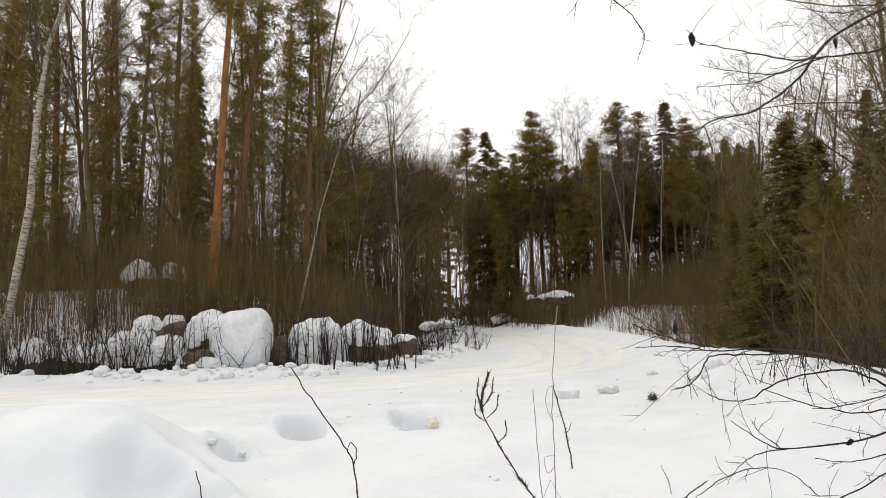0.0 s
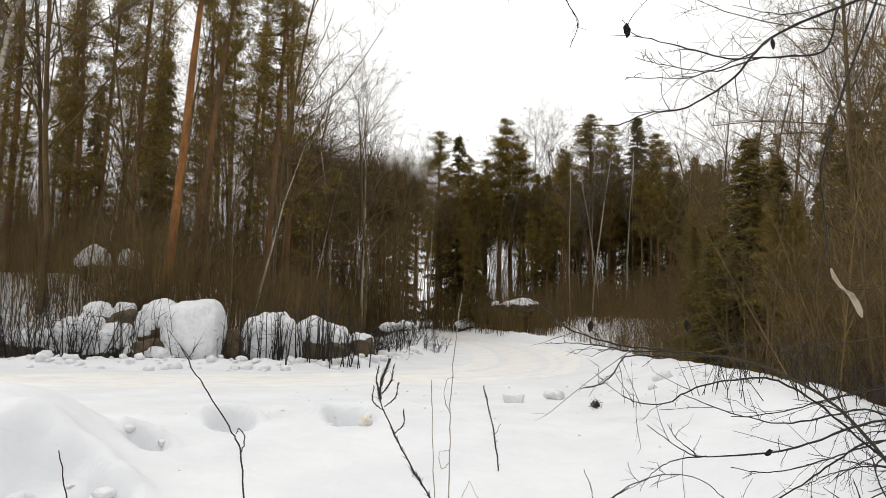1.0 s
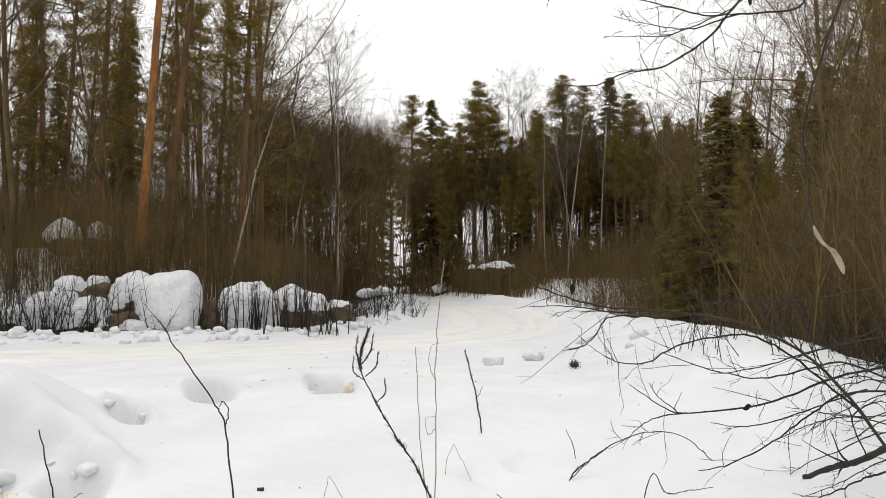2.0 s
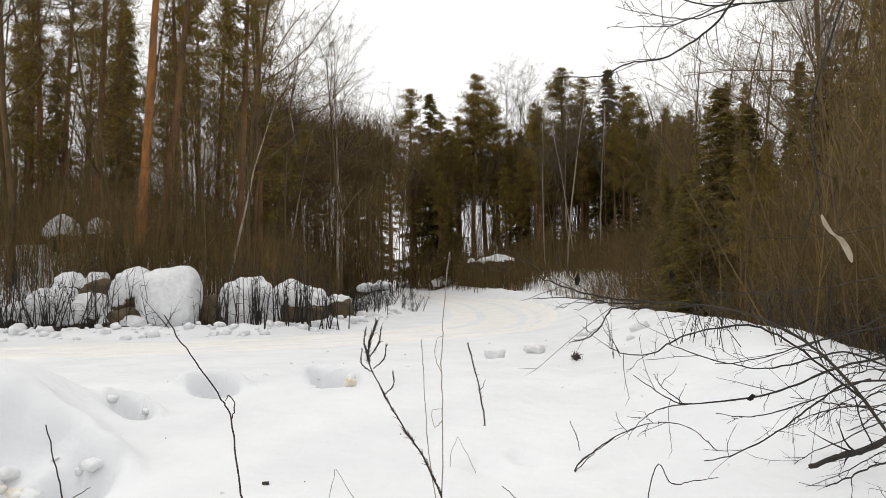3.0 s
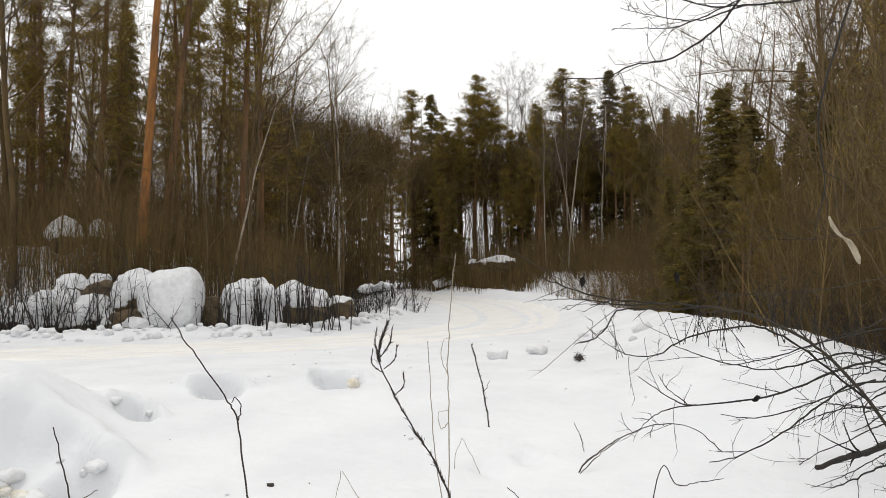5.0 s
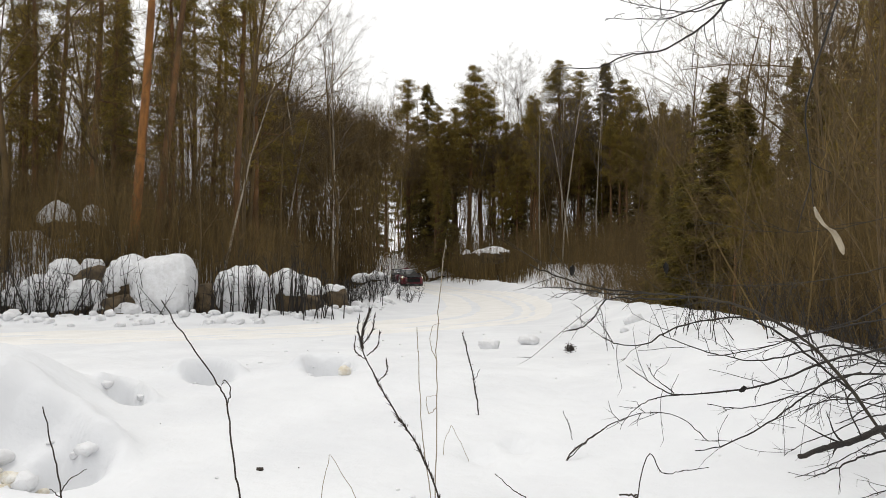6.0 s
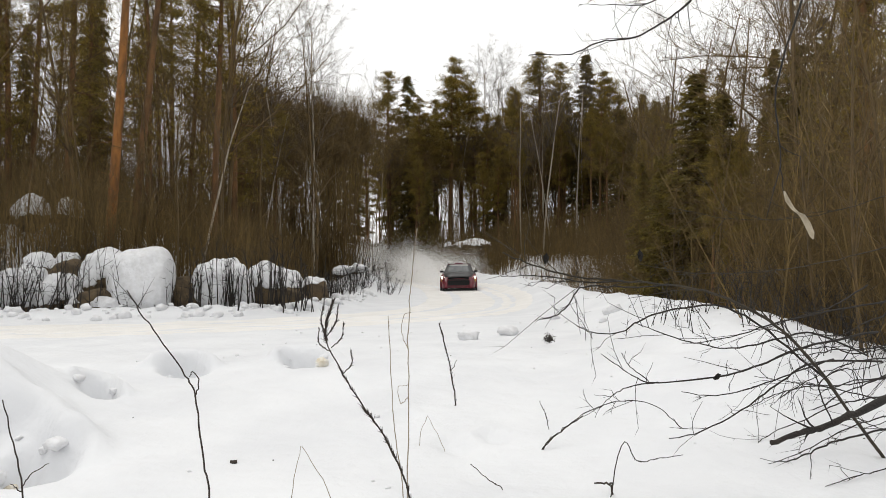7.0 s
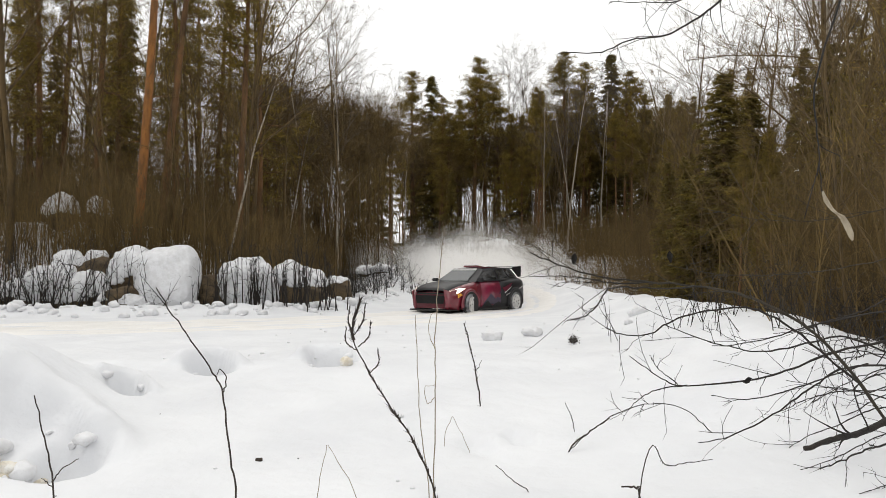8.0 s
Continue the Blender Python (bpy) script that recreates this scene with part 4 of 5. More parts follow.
weed("dried weed lying over with hanging seeds", further(1.304, ([(1.33, 5.80, -0.48), (1.56, 5.80, 0.03), (1.68, 5.85, 0.13), (1.83, 5.90, 0.22)], 0.006)), [(0, 0.35, 0.95, 70, 0.035)])
weed("low dark twig arching over the snow", further(1.14, ([(1.87, 5.60, -0.49), (2.00, 5.60, 0.10), (2.09, 5.60, 0.01), (2.21, 5.60, 0.02), (2.36, 5.60, 0.04)], 0.0038)), [(0, 0.4, 0.8, 14, 0.035)])
weed("low dry stalk half buried in snow", further(1.295, ([(1.39, 5.20, -0.54), (1.28, 5.20, -0.07), (1.19, 5.20, 0.02), (1.09, 5.20, 0.11)], 0.0035)), [(0, 0.4, 1, 12, 0.02)])
weed("dark broken stub poking out of the snow", further(1.337, ([(1.81, 5.00, -0.60), (1.80, 5.00, 0.00), (1.78, 5.00, 0.05), (1.71, 5.00, 0.06)], 0.008)))
weed("thin pale bent grass stalk", further(1.296, ([(0.81, 6.00, -0.46), (0.81, 6.00, -0.13), (0.80, 6.00, 0.07), (0.85, 6.00, 0.21)], 0.003), ([(1.02, 6.00, -0.24), (0.94, 6.00, 0.03), (0.85, 6.00, 0.21)], 0.0025)), (), DRY_GRASS, "dry_grass")


def dark_tuft(x, y, size, seed, label):
    rng = np.random.default_rng(seed)
    z = ground_z(x, y)
    n = 110
    d = rng.normal(size=(n, 3)) * (1, 1, 0.7) + (0, 0, 0.5)
    ob = part_mesh("dead_tuft", tri_mesh("dead_tuft", *cones(np.array([x, y, z]) + rng.normal(0, 0.06, (n, 3)) * size + (0, 0, 0.06), d, rng.uniform(0.04, 0.15, n) * size, 0.014 * size)), DRY_WEED)
    return tagged(ob, label, "weed", "dead tufts")


dark_tuft(2.64, 12.8, 0.6, 1, "small dark dead tuft poking out of the snow")


# ---- snow clods along the road's banks and in the pits ----
def clod(x, y, size, seed, mat=SNOW_LUMP, label="rough clod of ploughed snow", name="snow_clod", sink=0.25):
    ob = part(name, blob(seed, size, size * 0.85, size * 0.65, 0.30, 2, 0.92), mat, smooth=True)
    ob.location = (x, y, ground_z(x, y) + size * (0.65 - sink) * 0.6)
    ob.rotation_euler = (0, 0, seed * 1.3)
    return tagged(ob, label, "snow", "snow clods")


crest = spline([tuple(p) for p in LEFT_BANK[1:9]], 30)
for i in range(240):
    p = crest[rnd.randrange(10, len(crest) - 1)]
    q = rnd.random()
    clod(p[0] + rnd.gauss(0, 0.3), p[1] - 0.35 + rnd.gauss(0, 0.55), 0.06 + 0.16 * q * q * q, 100 + i)
for i, (x, y, s) in enumerate([(-0.50, 10.75, 0.09), (-2.6, 9.0, 0.10), (1.42, 14.1, 0.21), (2.22, 14.9, 0.20), (4.73, 17.4, 0.20), (4.2, 16.0, 0.10), (5.0, 15.2, 0.07), (3.7, 19, 0.12)]):
    clod(x, y, s, 300 + i)
clod(-0.52, 10.40, 0.11, 320, DIRT_SNOW, "yellowish dirty lump in a hollow of the snow")
for i, (x, y, s) in enumerate([(-2.6, 7.1, 0.12), (-2.75, 7.0, 0.10), (-2.35, 6.95, 0.11), (-2.15, 7.0, 0.09), (-2.9, 7.25, 0.11)]):
    clod(x, y, s, 330 + i, DIRT_SNOW if i % 2 else SNOW_LUMP, "grey gritty lump of old snow")
for i in range(16):
    x, y = -2.55 + rnd.gauss(0, 0.24), 7.15 + rnd.gauss(0, 0.16)
    clod(x, y, rnd.uniform(0.03, 0.10), 360 + i, DIRT_SNOW if i % 2 == 0 else SNOW_LUMP, "grey gritty lump of old snow")
clod(-0.68, 7.04, 0.03, 350, DRY_WEED, "small dark scrap of bark on the snow", "bark_scrap")
for k, (px, py, r, dd) in enumerate(PITS[:3]):
    for i in range(11):
        a = rnd.uniform(-0.3, 3.6)
        q = r * rnd.uniform(0.35, 1.15)
        clod(px + q * math.cos(a), py + q * math.sin(a), rnd.uniform(0.02, 0.075), 500 + 20 * k + i, SNOW_LUMP, "small crumbled lump of snow in a hollow")
for i in range(70):
    x, y = rnd.uniform(-3, 5), rnd.uniform(5.5, 20)
    clod(x, y, rnd.uniform(0.010, 0.03) if i % 3 else rnd.uniform(0.004, 0.010), 400 + i, SNOW_LUMP if i % 3 else DRY_WEED, "tiny crumb lying on the snow", "crumb", 0.2)


# ---- the rally car ----
def paint(name, a, rough=0.3, coat=0.6, b=None):
    return material(name, a, b or tuple(c * 0.75 for c in a), 6, rough, 0, 40, 0.0, coat=coat)


RED = paint("dark_red_paint", (0.17, 0.010, 0.024))
MAGENTA = paint("magenta_wrap", (0.24, 0.014, 0.05))
PURPLE = paint("purple_wrap", (0.07, 0.035, 0.10))
BLACK = paint("black_paint", (0.008, 0.007, 0.009), 0.5, 0.12)
CARBON = paint("matt_black_plastic", (0.014, 0.013, 0.013), 0.6, 0.0)
YELLOW = paint("yellow_wrap", (0.75, 0.36, 0.03))
WHITE = paint("white_wrap", (0.75, 0.73, 0.72))
RUBBER = paint("snowy_rubber", (0.03, 0.03, 0.03), 0.85, 0.0, (0.30, 0.30, 0.31))
RIM = paint("white_alloy", (0.78, 0.76, 0.74), 0.5, 0.2)


def glass_material(name, tint):
    m = bpy.data.materials.new(name)
    m.use_nodes = True
    p = m.node_tree.nodes["Principled BSDF"]
    p.inputs["Base Color"].default_value = (*tint, 1)
    p.inputs["Roughness"].default_value = 0.04
    p.inputs["IOR"].default_value = 1.6
    p.inputs["Coat Weight"].default_value = 1.0
    return m


GLASS = glass_material("dark_car_glass", (0.02, 0.022, 0.025))
# windscreen: base colour lightened to stand in for the sky's reflection
SKY_TINT_GLASS = glass_material("sky_tinted_windscreen", (0.15, 0.16, 0.165))
LAMP = bpy.data.materials.new("lit_headlight")
LAMP.use_nodes = True
lp = LAMP.node_tree.nodes["Principled BSDF"]
lp.inputs["Base Color"].default_value = (0.9, 0.88, 0.8, 1)
lp.inputs["Emission Color"].default_value = (1.0, 0.93, 0.78, 1)
lp.inputs["Emission Strength"].default_value = 1.0

# half width and top height of the body along its length (nose at +x)
XS = [-1.96, -1.90, -1.62, -1.24, -0.86, -0.45, 0.10, 0.62, 0.92, 1.24, 1.58, 1.86, 2.0, 2.05]
HALF = [0.70, 0.78, 0.87, 0.91, 0.87, 0.845, 0.84, 0.845, 0.87, 0.90, 0.87, 0.80, 0.70, 0.58]
TOP = [0.98, 1.03, 1.06, 1.05, 1.03, 1.00, 0.985, 0.975, 0.965, 0.93, 0.87, 0.79, 0.71, 0.66]
LOW = [0.34, 0.26, 0.20, 0.20, 0.18, 0.17, 0.17, 0.17, 0.17, 0.18, 0.17, 0.16, 0.18, 0.22]


def ring(i, side):
    w, t, b = HALF[i], TOP[i], LOW[i]
    return [Vector((XS[i], side * y, z)) for y, z in ((w * 0.90, b), (w * 0.98, b + 0.12), (w, 0.52), (w * 0.985, t - 0.20), (w * 0.95, t - 0.07), (w * 0.84, t), (w * 0.45, t + 0.03), (0, t + 0.04))]


def panel(name, i0, i1, j0, j1, mat, parent, label="", sides=(1, -1)):
    bm = bmesh.new()
    for s in sides:
        rows = [[bm.verts.new(p) for p in ring(i, s)[j0:j1 + 1]] for i in range(i0, i1 + 1)]
        for a, b in zip(rows[:-1], rows[1:]):
            for k in range(len(a) - 1):
                f = (a[k], a[k + 1], b[k + 1], b[k])
                bm.faces.new(f if s < 0 else f[::-1])
    bmesh.ops.remove_doubles(bm, verts=bm.verts[:], dist=1e-4)
    bmesh.ops.solidify(bm, geom=bm.faces[:], thickness=0.012)
    return part(name, bm, mat, parent, label, True)


def slab(name, corners, mat, parent, label="", thick=0.01):
    """A flat plate from its corners."""
    bm = bmesh.new()
    bm.faces.new([bm.verts.new(c) for c in corners])
    bmesh.ops.solidify(bm, geom=bm.faces[:], thickness=thick)
    return part(name, bm, mat, parent, label)


def box(name, x0, x1, y0, y1, z0, z1, mat, parent, label="", bevel=0.02):
    bm = bmesh.new()
    bmesh.ops.create_cube(bm, size=1)
    for v in bm.verts:
        v.co = Vector(((x0 + x1) / 2 + v.co.x * (x1 - x0), (y0 + y1) / 2 + v.co.y * (y1 - y0), (z0 + z1) / 2 + v.co.z * (z1 - z0)))
    bmesh.ops.bevel(bm, geom=bm.edges[:], offset=bevel, segments=2, affect="EDGES")
    return part(name, bm, mat, parent, label)


def wheel(car, x, y, side):
    hub = new("wheel")
    hub.parent = car
    hub.location = (x, y, 0.32)
    rot = Matrix.Rotation(radians(90), 4, "X")
    bm = bmesh.new()
    prof = [(0.22, -0.09), (0.30, -0.10), (0.325, -0.07), (0.325, 0.07), (0.30, 0.10), (0.22, 0.09)]
    n = 28
    vs = [[bm.verts.new((r * math.cos(2 * math.pi * k / n), h, r * math.sin(2 * math.pi * k / n))) for r, h in prof] for k in range(n)]
    for k in range(n):
        for j in range(len(prof)):
            bm.faces.new((vs[k][j], vs[k][(j + 1) % 6], vs[(k + 1) % n][(j + 1) % 6], vs[(k + 1) % n][j]))
    part("tyre", bm, RUBBER, hub, "snow-caked black tyre", True)
    bm = bmesh.new()
    o = 0.108 * side
    ringv = [[bm.verts.new((r * math.cos(2 * math.pi * k / n), h, r * math.sin(2 * math.pi * k / n))) for r, h in ((0.235, o), (0.19, o), (0.18, o - 0.03 * side), (0.225, o - 0.04 * side))] for k in range(n)]
    for k in range(n):
        for j in range(4):
            bm.faces.new((ringv[k][j], ringv[k][(j + 1) % 4], ringv[(k + 1) % n][(j + 1) % 4], ringv[(k + 1) % n][j]))
    for s in range(8):
        a = 2 * math.pi * s / 8
        c, q = Vector((math.cos(a), 0, math.sin(a))), Vector((-math.sin(a), 0, math.cos(a)))
        pts = [c * 0.03 - q * 0.03, c * 0.03 + q * 0.03, c * 0.21 + q * 0.045, c * 0.21 - q * 0.045]
        f0 = [bm.verts.new(p + Vector((0, o, 0))) for p in pts]
        f1 = [bm.verts.new(p + Vector((0, o - 0.03 * side, 0))) for p in pts]
        bm.faces.new(f0), bm.faces.new(f1[::-1])
        for k in range(4):
            bm.faces.new((f0[k], f0[(k + 1) % 4], f1[(k + 1) % 4], f1[k]))
    part("rim", bm, RIM, hub, "pale multi-spoke rim")
    bm = bmesh.new()
    bmesh.ops.create_cone(bm, cap_ends=True, segments=20, radius1=0.20, radius2=0.20, depth=0.08, matrix=rot)
    part("brake_disc", bm, CARBON, hub)
    return hub


def arch(car, x, side, half):
    """A flared wheel arch with its dark well."""
    bm = bmesh.new()
    n = 14
    rows = []
    for k in range(n + 1):
        a = radians(-12 + 204 * k / n)
        rows.append([bm.verts.new((x + r * math.cos(a), side * y, 0.33 + r * math.sin(a))) for r, y in ((0.37, half + 0.025), (0.42, half + 0.03), (0.47, half - 0.02), (0.37, half - 0.08))])
    for a, b in zip(rows[:-1], rows[1:]):
        for j in range(4):
            f = (a[j], a[(j + 1) % 4], b[(j + 1) % 4], b[j])
            bm.faces.new(f if side > 0 else f[::-1])
    bm.faces.new(rows[0]), bm.faces.new(rows[-1][::-1])
    return bm


def rally_car():
    car = tagged(new("rally_car"), "dark red and black rally hatchback sliding on the snow road", "car")
    panel("bonnet", 8, 12, 5, 7, BLACK, car, "black bonnet")
    for s in (1, -1):
        panel("front_wing", 7, 10, 0, 5, RED, car, "dark red front wing", (s,))
        panel("bumper_corner", 10, 13, 0, 5, RED, car, "dark red corner of the front bumper", (s,))
        panel("door", 5, 7, 0, 5, MAGENTA, car, "magenta and purple wrapped door", (s,))
        panel("rear_wing_panel", 0, 5, 0, 5, BLACK, car, "black rear wing panel", (s,))
    panel("deck", 0, 8, 5, 7, BLACK, car)
    # nose and tail
    nose = [p for p in ring(13, -1)[:-1]] + ring(13, 1)[::-1]
    slab("nose_panel", nose, RED, car)
    tail = [p for p in ring(0, -1)[:-1]] + ring(0, 1)[::-1]
    slab("tailgate", tail[::-1], BLACK, car)
    slab("floor_pan", [(-1.9, -0.7, 0.24), (-1.9, 0.7, 0.24), (1.95, 0.7, 0.24), (1.95, -0.7, 0.24)], CARBON, car)
    # grille, splitter
    slab("grille", [(2.072, -0.50, 0.36), (2.072, 0.50, 0.36), (2.075, 0.56, 0.60), (2.075, -0.56, 0.60)], CARBON, car, "black mesh grille")
    slab("upper_grille", [(2.07, -0.5, 0.63), (2.07, 0.5, 0.63), (2.05, 0.46, 0.68), (2.05, -0.46, 0.68)], CARBON, car)
    box("splitter", 1.72, 2.09, -0.78, 0.78, 0.15, 0.19, CARBON, car, "", 0.012)
    for s in (1, -1):
        lamp = [(1.995, s * 0.60, 0.64), (1.80, s * 0.845, 0.66), (1.50, s * 0.893, 0.80), (1.72, s * 0.82, 0.81), (1.96, s * 0.66, 0.73)]
        slab("headlight", lamp if s < 0 else lamp[::-1], LAMP, car, "bright lit headlight", 0.03)
        y0 = [(1.99, s * 0.64, 0.52), (1.80, s * 0.835, 0.52), (1.64, s * 0.885, 0.60), (1.72, s * 0.875, 0.66), (1.93, s * 0.735, 0.63)]
        slab("bumper_decal", y0 if s < 0 else y0[::-1], YELLOW, car, "orange-yellow decal", 0.02)
        box("mirror", 0.62, 0.78, min(s * 0.76, s * 0.97), max(s * 0.76, s * 0.97), 0.985, 1.09, BLACK, car, "", 0.03)
        for x, half in ((1.24, 0.90), (-1.24, 0.91)):
            part("wheel_arch", arch(car, x, s, half), RED if x > 0 else BLACK, car, "flared arch", True)
            bm = bmesh.new()
            bmesh.ops.create_cone(bm, cap_ends=True, segments=24, radius1=0.385, radius2=0.385, depth=0.03, matrix=Matrix.Translation((x, s * (half - 0.003), 0.34)) @ Matrix.Rotation(radians(90), 4, "X"))
            part("wheel_well", bm, CARBON, car)
        # jagged wrap on the door
        q = [(0.55, 0.30), (0.10, 0.62), (-0.15, 0.44), (-0.50, 0.74), (-0.42, 0.28)]
        pts = [(x, s * 0.853, z) for x, z in q]
        slab("door_decal", pts if s < 0 else pts[::-1], PURPLE, car, "jagged purple decal", 0.012)
        q = [(-0.50, 0.78), (-1.05, 0.92), (-0.92, 0.74), (-0.62, 0.66)]
        pts = [(x, s * 0.885, z) for x, z in q]
        slab("panel_decal", pts if s < 0 else pts[::-1], MAGENTA, car, "", 0.02)
        for x0, z0, x1, z1 in ((-0.62, 0.60, -1.00, 0.80), (-0.70, 0.52, -0.95, 0.62), (-1.50, 0.72, -1.80, 0.86)):
            pts = [(x0, s * 0.90, z0), (x0 + 0.02, s * 0.90, z0 + 0.035), (x1, s * 0.912, z1 + 0.02), (x1 - 0.01, s * 0.912, z1)]
            slab("slash_decal", pts if s < 0 else pts[::-1], WHITE, car, "thin pale slash", 0.016)
        q = [(0.66, 0.22), (0.30, 0.40), (0.05, 0.24), (-0.30, 0.36), (-0.78, 0.20)]
        pts = [(x, s * 0.862, z) for x, z in q]
        slab("sill_decal", pts if s < 0 else pts[::-1], BLACK, car, "jagged black decal", 0.02)
        box("side_skirt", -0.85, 0.80, min(s * 0.78, s * 0.875), max(s * 0.78, s * 0.875), 0.13, 0.20, CARBON, car, "", 0.015)
    # cabin: base ring and roof ring
    base = [(0.96, 0.56, 0.985), (0.80, 0.76, 0.985), (-0.40, 0.79, 1.00), (-1.45, 0.77, 1.06), (-1.84, 0.62, 1.05)]
    roof = [(0.22, 0.46, 1.385), (0.12, 0.555, 1.375), (-0.40, 0.585, 1.42), (-1.20, 0.565, 1.40), (-1.58, 0.50, 1.345)]
    bm = bmesh.new()
    b = [bm.verts.new(p) for p in base] + [bm.verts.new((x, -y, z)) for x, y, z in base[::-1]]
    r = [bm.verts.new(p) for p in roof] + [bm.verts.new((x, -y, z)) for x, y, z in roof[::-1]]
    for k in range(10):
        bm.faces.new((b[k], b[(k + 1) % 10], r[(k + 1) % 10], r[k]))
    part("cabin", bm, BLACK, car, "black window pillars")
    bm = bmesh.new()
    rr = [bm.verts.new(p) for p in roof] + [bm.verts.new((x, -y, z)) for x, y, z in roof[::-1]]
    c = [bm.verts.new((x, 0, z + 0.035)) for x, y, z in roof]
    for k in range(4):
        bm.faces.new((rr[k], rr[k + 1], c[k + 1], c[k]))
        bm.faces.new((c[k], c[k + 1], rr[9 - k - 1], rr[9 - k]))
    bmesh.ops.solidify(bm, geom=bm.faces[:], thickness=0.015)
    part("roof", bm, RED, car, "red roof panel", True)

    def mix(i, s, u, v, out=0.008):
        """A point on the cabin's side between base and roof."""
        a, d = Vector(base[i]).lerp(Vector(base[i + 1]), u), Vector(roof[i]).lerp(Vector(roof[i + 1]), u)
        p = a.lerp(d, v)
        return (p.x + (out if i == 0 else 0), s * (p.y + out), p.z + 0.003)

    slab("windscreen", [(0.95, -0.56, 1.02), (0.95, 0.56, 1.02), (0.275, 0.455, 1.375), (0.275, -0.455, 1.375)], SKY_TINT_GLASS, car, "windscreen with the pale sky's reflection put into its tint", 0.006)
    slab("sun_strip", [(0.385, -0.48, 1.33), (0.385, 0.48, 1.33), (0.27, 0.455, 1.392), (0.27, -0.455, 1.392)], WHITE, car, "pale sun strip", 0.006)
    slab("rear_window", [(-1.84, -0.5, 1.10), (-1.60, -0.45, 1.32), (-1.60, 0.45, 1.32), (-1.84, 0.5, 1.10)][::-1], GLASS, car, "", 0.006)
    for s in (1, -1):
        for i, u0, u1 in ((1, 0.12, 0.93), (2, 0.05, 0.62), (2, 0.70, 1.0)):
            pts = [mix(i, s, u0, 0.10), mix(i, s, u1, 0.12), mix(i, s, u1, 0.86), mix(i, s, u0, 0.86 if i == 2 else 0.80)]
            slab("side_window", pts if s > 0 else pts[::-1], GLASS, car, "dark side window", 0.006)
    # roof scoop, rear wing
    bm = bmesh.new()
    for x, w, h in ((0.08, 0.22, 0.055), (-0.12, 0.21, 0.06), (-0.55, 0.16, 0.02)):
        for y, z in ((-w, 0), (-w * 0.9, h), (w * 0.9, h), (w, 0)):
            bm.verts.new((x, y, 1.43 + z))
    bm.verts.ensure_lookup_table()
    v = bm.verts
    for k in (0, 4):
        for j in range(4):
            bm.faces.new((v[k + j], v[k + (j + 1) % 4], v[k + 4 + (j + 1) % 4], v[k + 4 + j]))
    bm.faces.new((v[0], v[3], v[2], v[1])), bm.faces.new((v[8], v[9], v[10], v[11]))
    part("roof_scoop", bm, RED, car, "dark red roof air scoop")
    box("rear_wing", -1.98, -1.50, -0.62, 0.62, 1.375, 1.41, BLACK, car, "large black rear wing", 0.015)
    box("wing_flap", -2.0, -1.86, -0.62, 0.62, 1.43, 1.455, BLACK, car, "", 0.01)
    for s in (1, -1):
        slab("wing_end_plate", [(-2.0, s * 0.63, 1.12), (-1.80, s * 0.64, 1.10), (-1.50, s * 0.585, 1.38), (-1.55, s * 0.60, 1.43), (-2.02, s * 0.63, 1.47)], BLACK, car, "", 0.015)
        box("wing_stay", -1.80, -1.70, min(s * 0.3, s * 0.32), max(s * 0.3, s * 0.32), 1.25, 1.38, BLACK, car, "", 0.004)
    wheels = [wheel(car, x, s * 0.83, s) for x in (1.24, -1.24) for s in (1, -1)]
    return car, wheels


car, wheels = rally_car()


# ---- snow thrown up behind the car: drifting puffs of fine flakes ----
def puff(seed, size, n):
    rng = np.random.default_rng(seed)
    P = rng.normal(0, 1, (n, 3)) * (0.50, 0.45, 0.34) * size
    P = P + 0.22 * size * np.sin(P[:, [1, 2, 0]] * 4 / size)
    r = np.linalg.norm(P / size, axis=1)
    k = np.clip(1.5 - 1.1 * r, 0.35, 1.2)
    V, F = blades(P, rng.normal(size=(n, 3)), k * rng.uniform(0.018, 0.036, n), k * rng.uniform(0.016, 0.030, n), rng)
    ob = part_mesh("snow_puff", tri_mesh("snow_puff", V, F), SNOW_DUST)
    return tagged(ob, "cloud of powder snow thrown up by the car", "snow cloud", "snow spray")


# seconds when the car passes, how far to the side, how high it rises, size
CAR = [(0.0, -62, 190), (2.0, -47, 158), (4.0, -25, 106), (5.0, -12.5, 81), (5.5, -7.6, 70), (6.0, -3.3, 61), (6.3, -0.9, 55), (6.5, 0.1, 51.5), (6.7, 1.15, 46.2), (7.0, 1.93, 39.7), (7.2, 2.23, 35.6), (7.5, 2.42, 30.7), (7.75, 1.95, 27.6), (8.0, 1.17, 24.7)]
YAW = [(0, -65), (4.0, -65), (5.0, -62), (5.5, -62), (6.0, -70), (6.5, -84), (7.0, -92), (7.2, -95), (7.5, -109), (7.75, -118), (8.0, -126)]


def car_at(t):
    ts, xs, ys = zip(*CAR)
    return float(np.interp(t, ts, xs)), float(np.interp(t, ts, ys))


PUFFS = []
for i in range(46):
    born = 5.5 + 2.45 * i / 45
    size = 1.45 + 1.15 * rnd.random()
    PUFFS.append((puff(500 + i, size, int(4600 * size * size)), born, rnd.gauss(0, 0.9), 0.8 + 1.3 * rnd.random(), size))


# ---- a few loose flakes blowing past ----
def snowflake(size, seed):
    ob = part("snowflake", blob(seed, size, size, size * 0.5, 0.35, 2), SNOW_LUMP, smooth=True)
    return tagged(ob, "loose white flake of snow blowing through the air", "snowflake", "blowing flakes")


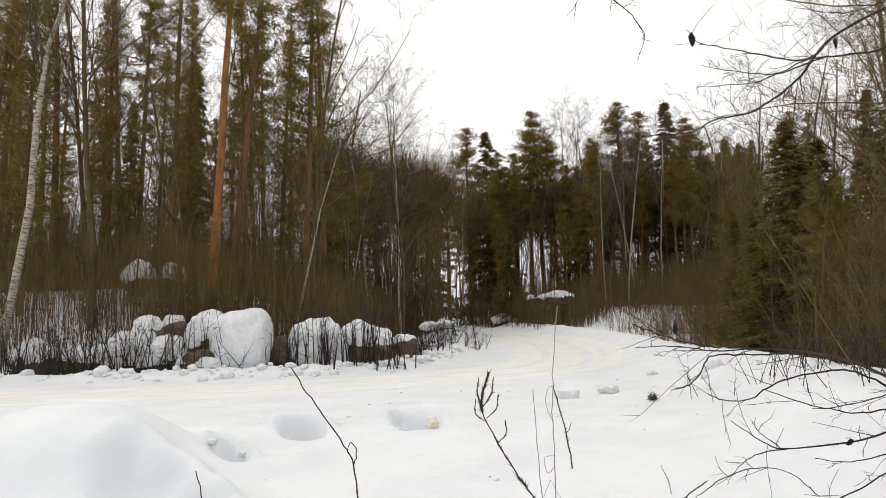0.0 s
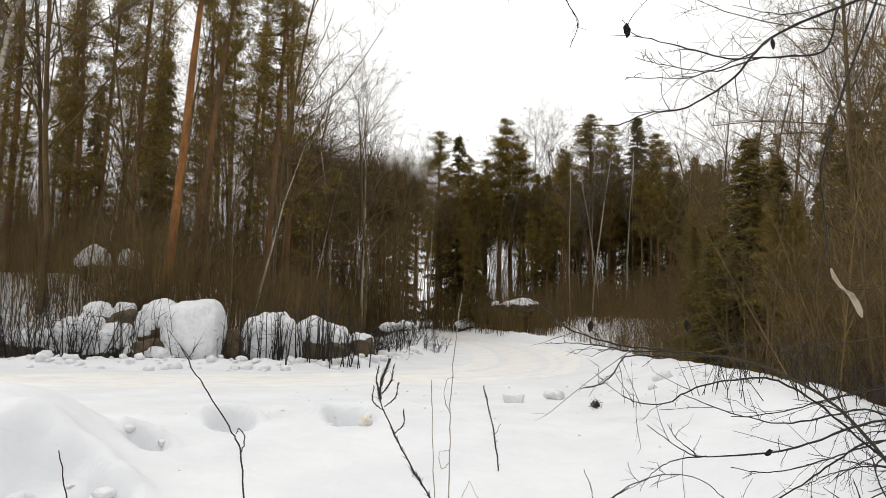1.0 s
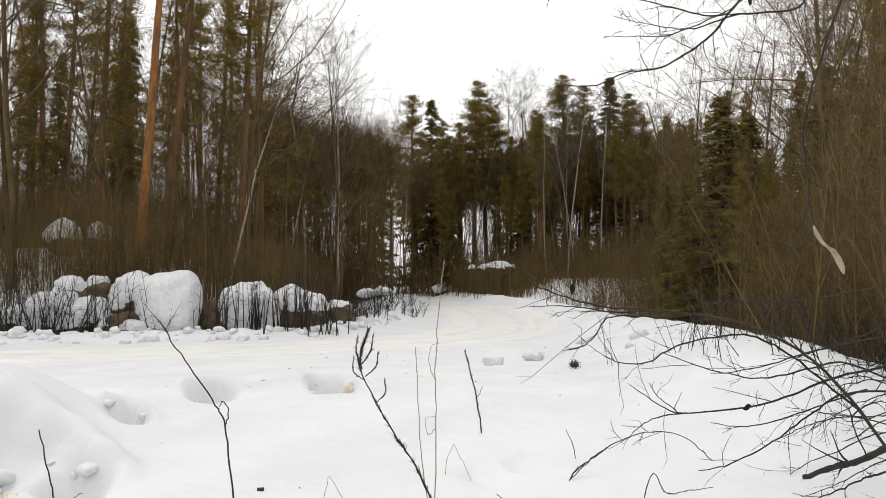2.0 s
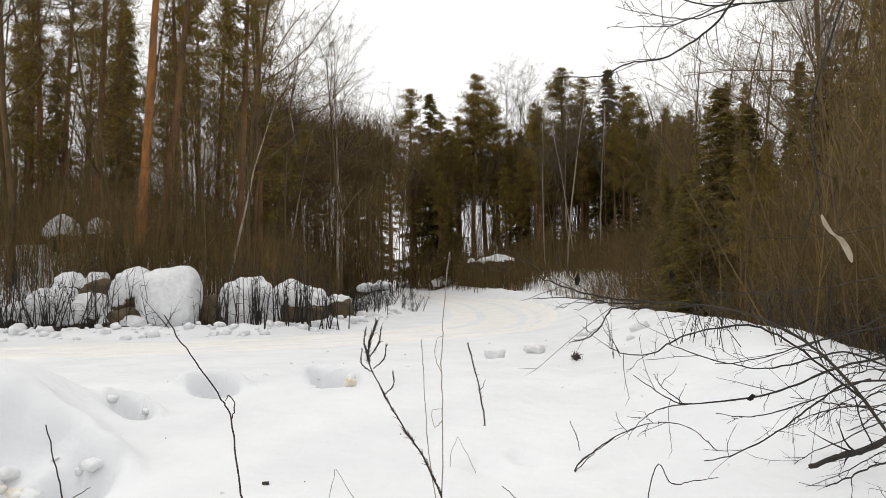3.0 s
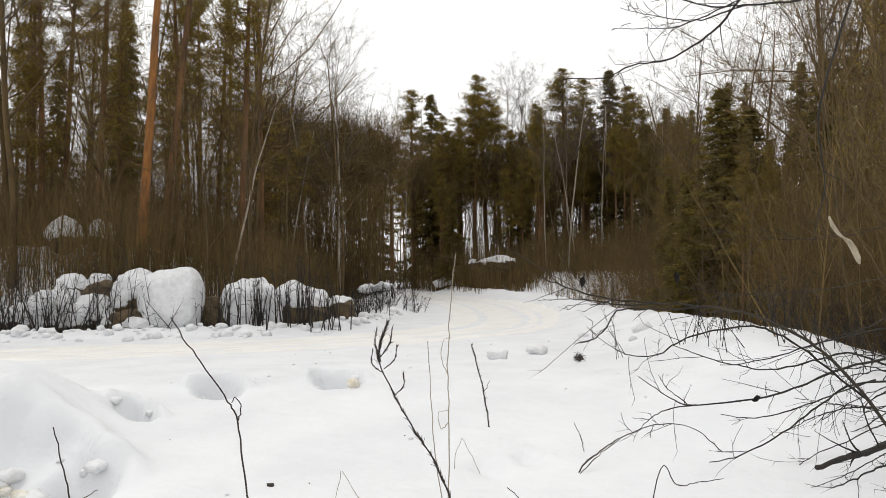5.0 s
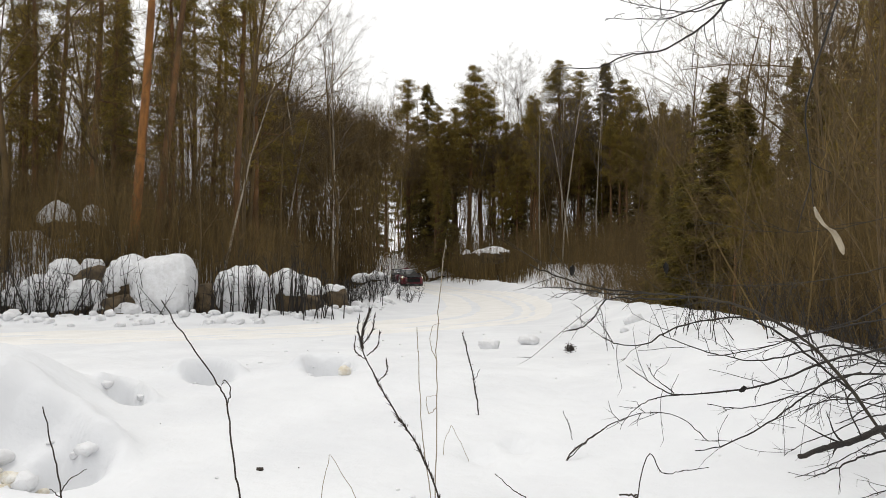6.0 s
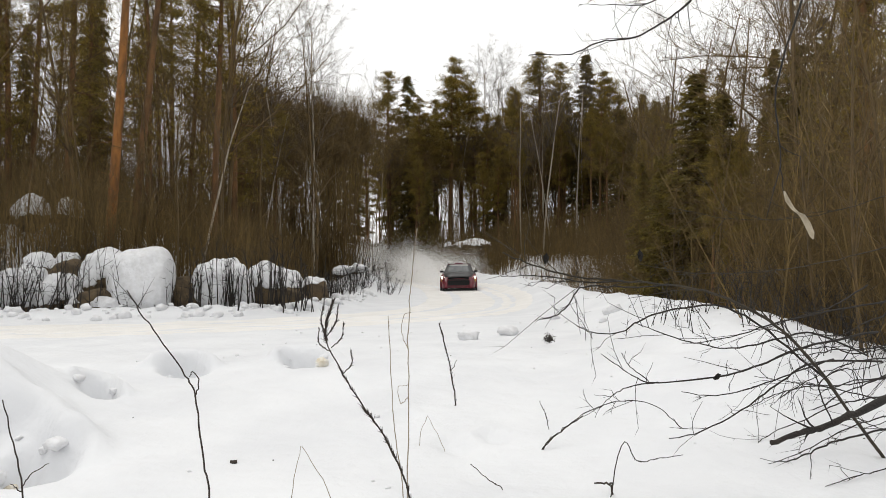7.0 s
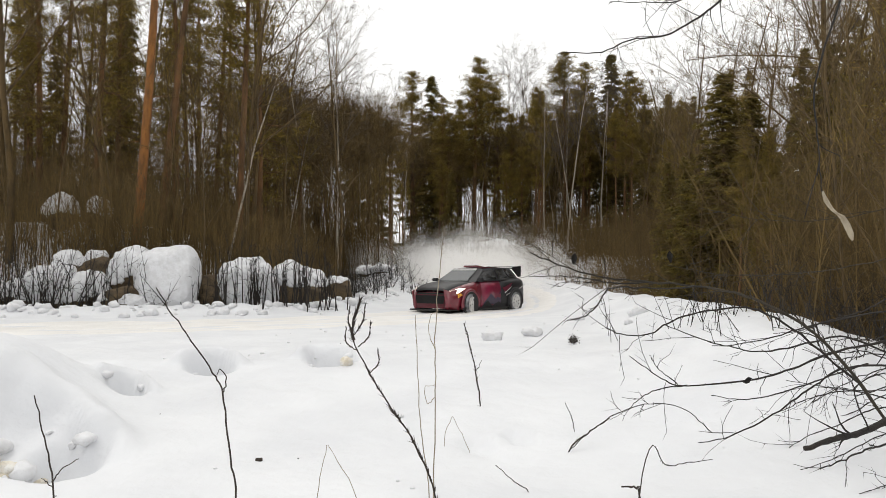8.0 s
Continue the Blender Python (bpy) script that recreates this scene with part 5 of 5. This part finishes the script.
FLAKES = [
    (snowflake(0.008, 61), [(0, -8.4, 3.2, 4.6), (2.2, -1.66, 3.2, 2.44), (3.0, -0.17, 3.2, 1.80), (3.5, 0.40, 3.2, 1.45), (4.1, 1.1, 3.2, 0.95), (4.6, 1.6, 3.2, -0.42), (8, 1.6, 3.2, -0.42)]),
]


def motions():
    rows = []
    for t, x, y in CAR:
        yaw = float(np.interp(t, *zip(*YAW)))
        rows.append((t, pose(x, y, ground_z(x, y) - 0.08, 0, 0, yaw)))
    walk(car, rows)
    # wheels roll in steps of under 90 degrees
    for k, w in enumerate(wheels):
        steer = 12 if k < 2 else 0
        roll, turn, last = [], 0.0, None
        for j in range(0, 161):
            t = j * 0.05
            turn += 55
            roll.append((t, Matrix.Translation(w.location) @ Matrix.Rotation(radians(steer if t > 7 else 0), 4, "Z") @ Matrix.Rotation(radians(turn), 4, "Y")))
        walk(w, roll)
    for ob, born, side, rise, size in PUFFS:
        drift = 3.6 - 1.2 * (born - 5.5)
        x, y = car_at(born)
        y += 2.6
        z = ground_z(x, y)
        rows = [(0, pose(x, y, z - 1.8 * size))]
        rows.append((max(0.1, born - 0.1), pose(x, y, z - 1.8 * size)))
        rows.append((born + 0.12, pose(x - 0.1 + side * 0.4, y - 0.4, z + 0.25 * rise, 0, 0, 10)))
        if born + 0.5 < 8:
            rows.append((born + 0.5, pose(x - 0.3 * drift + side, y - 0.6, z + 0.8 * rise, 0, 0, 25)))
        rows.append((9.5, pose(x - 1.6 * drift + side * 1.8, y - 2.0, z + 0.4 + 1.2 * rise, 0, 0, 60)))
        walk(ob, rows)

    # the tall weed sways in the wind about its foot
    foot = Vector((0.92, 4.94, -0.60))
    walk(swaying_weed, [(t, Matrix.Translation(foot) @ Matrix.Rotation(dx / 1.34, 4, "Y") @ Matrix.Translation(-foot)) for t, dx in
                        ((0, 0.03), (0.5, 0.05), (1, 0.05), (1.5, 0.03), (3, 0.04), (3.5, 0.06), (4, 0.06), (5.5, 0.06), (6, 0.03), (6.5, 0.03), (7, 0), (7.5, -0.01), (8, 0))])
    for ob, rows in FLAKES:
        walk(ob, [(t, pose(x, y, z, 0, 40 * t, 0)) for t, x, y, z in rows])


motions()
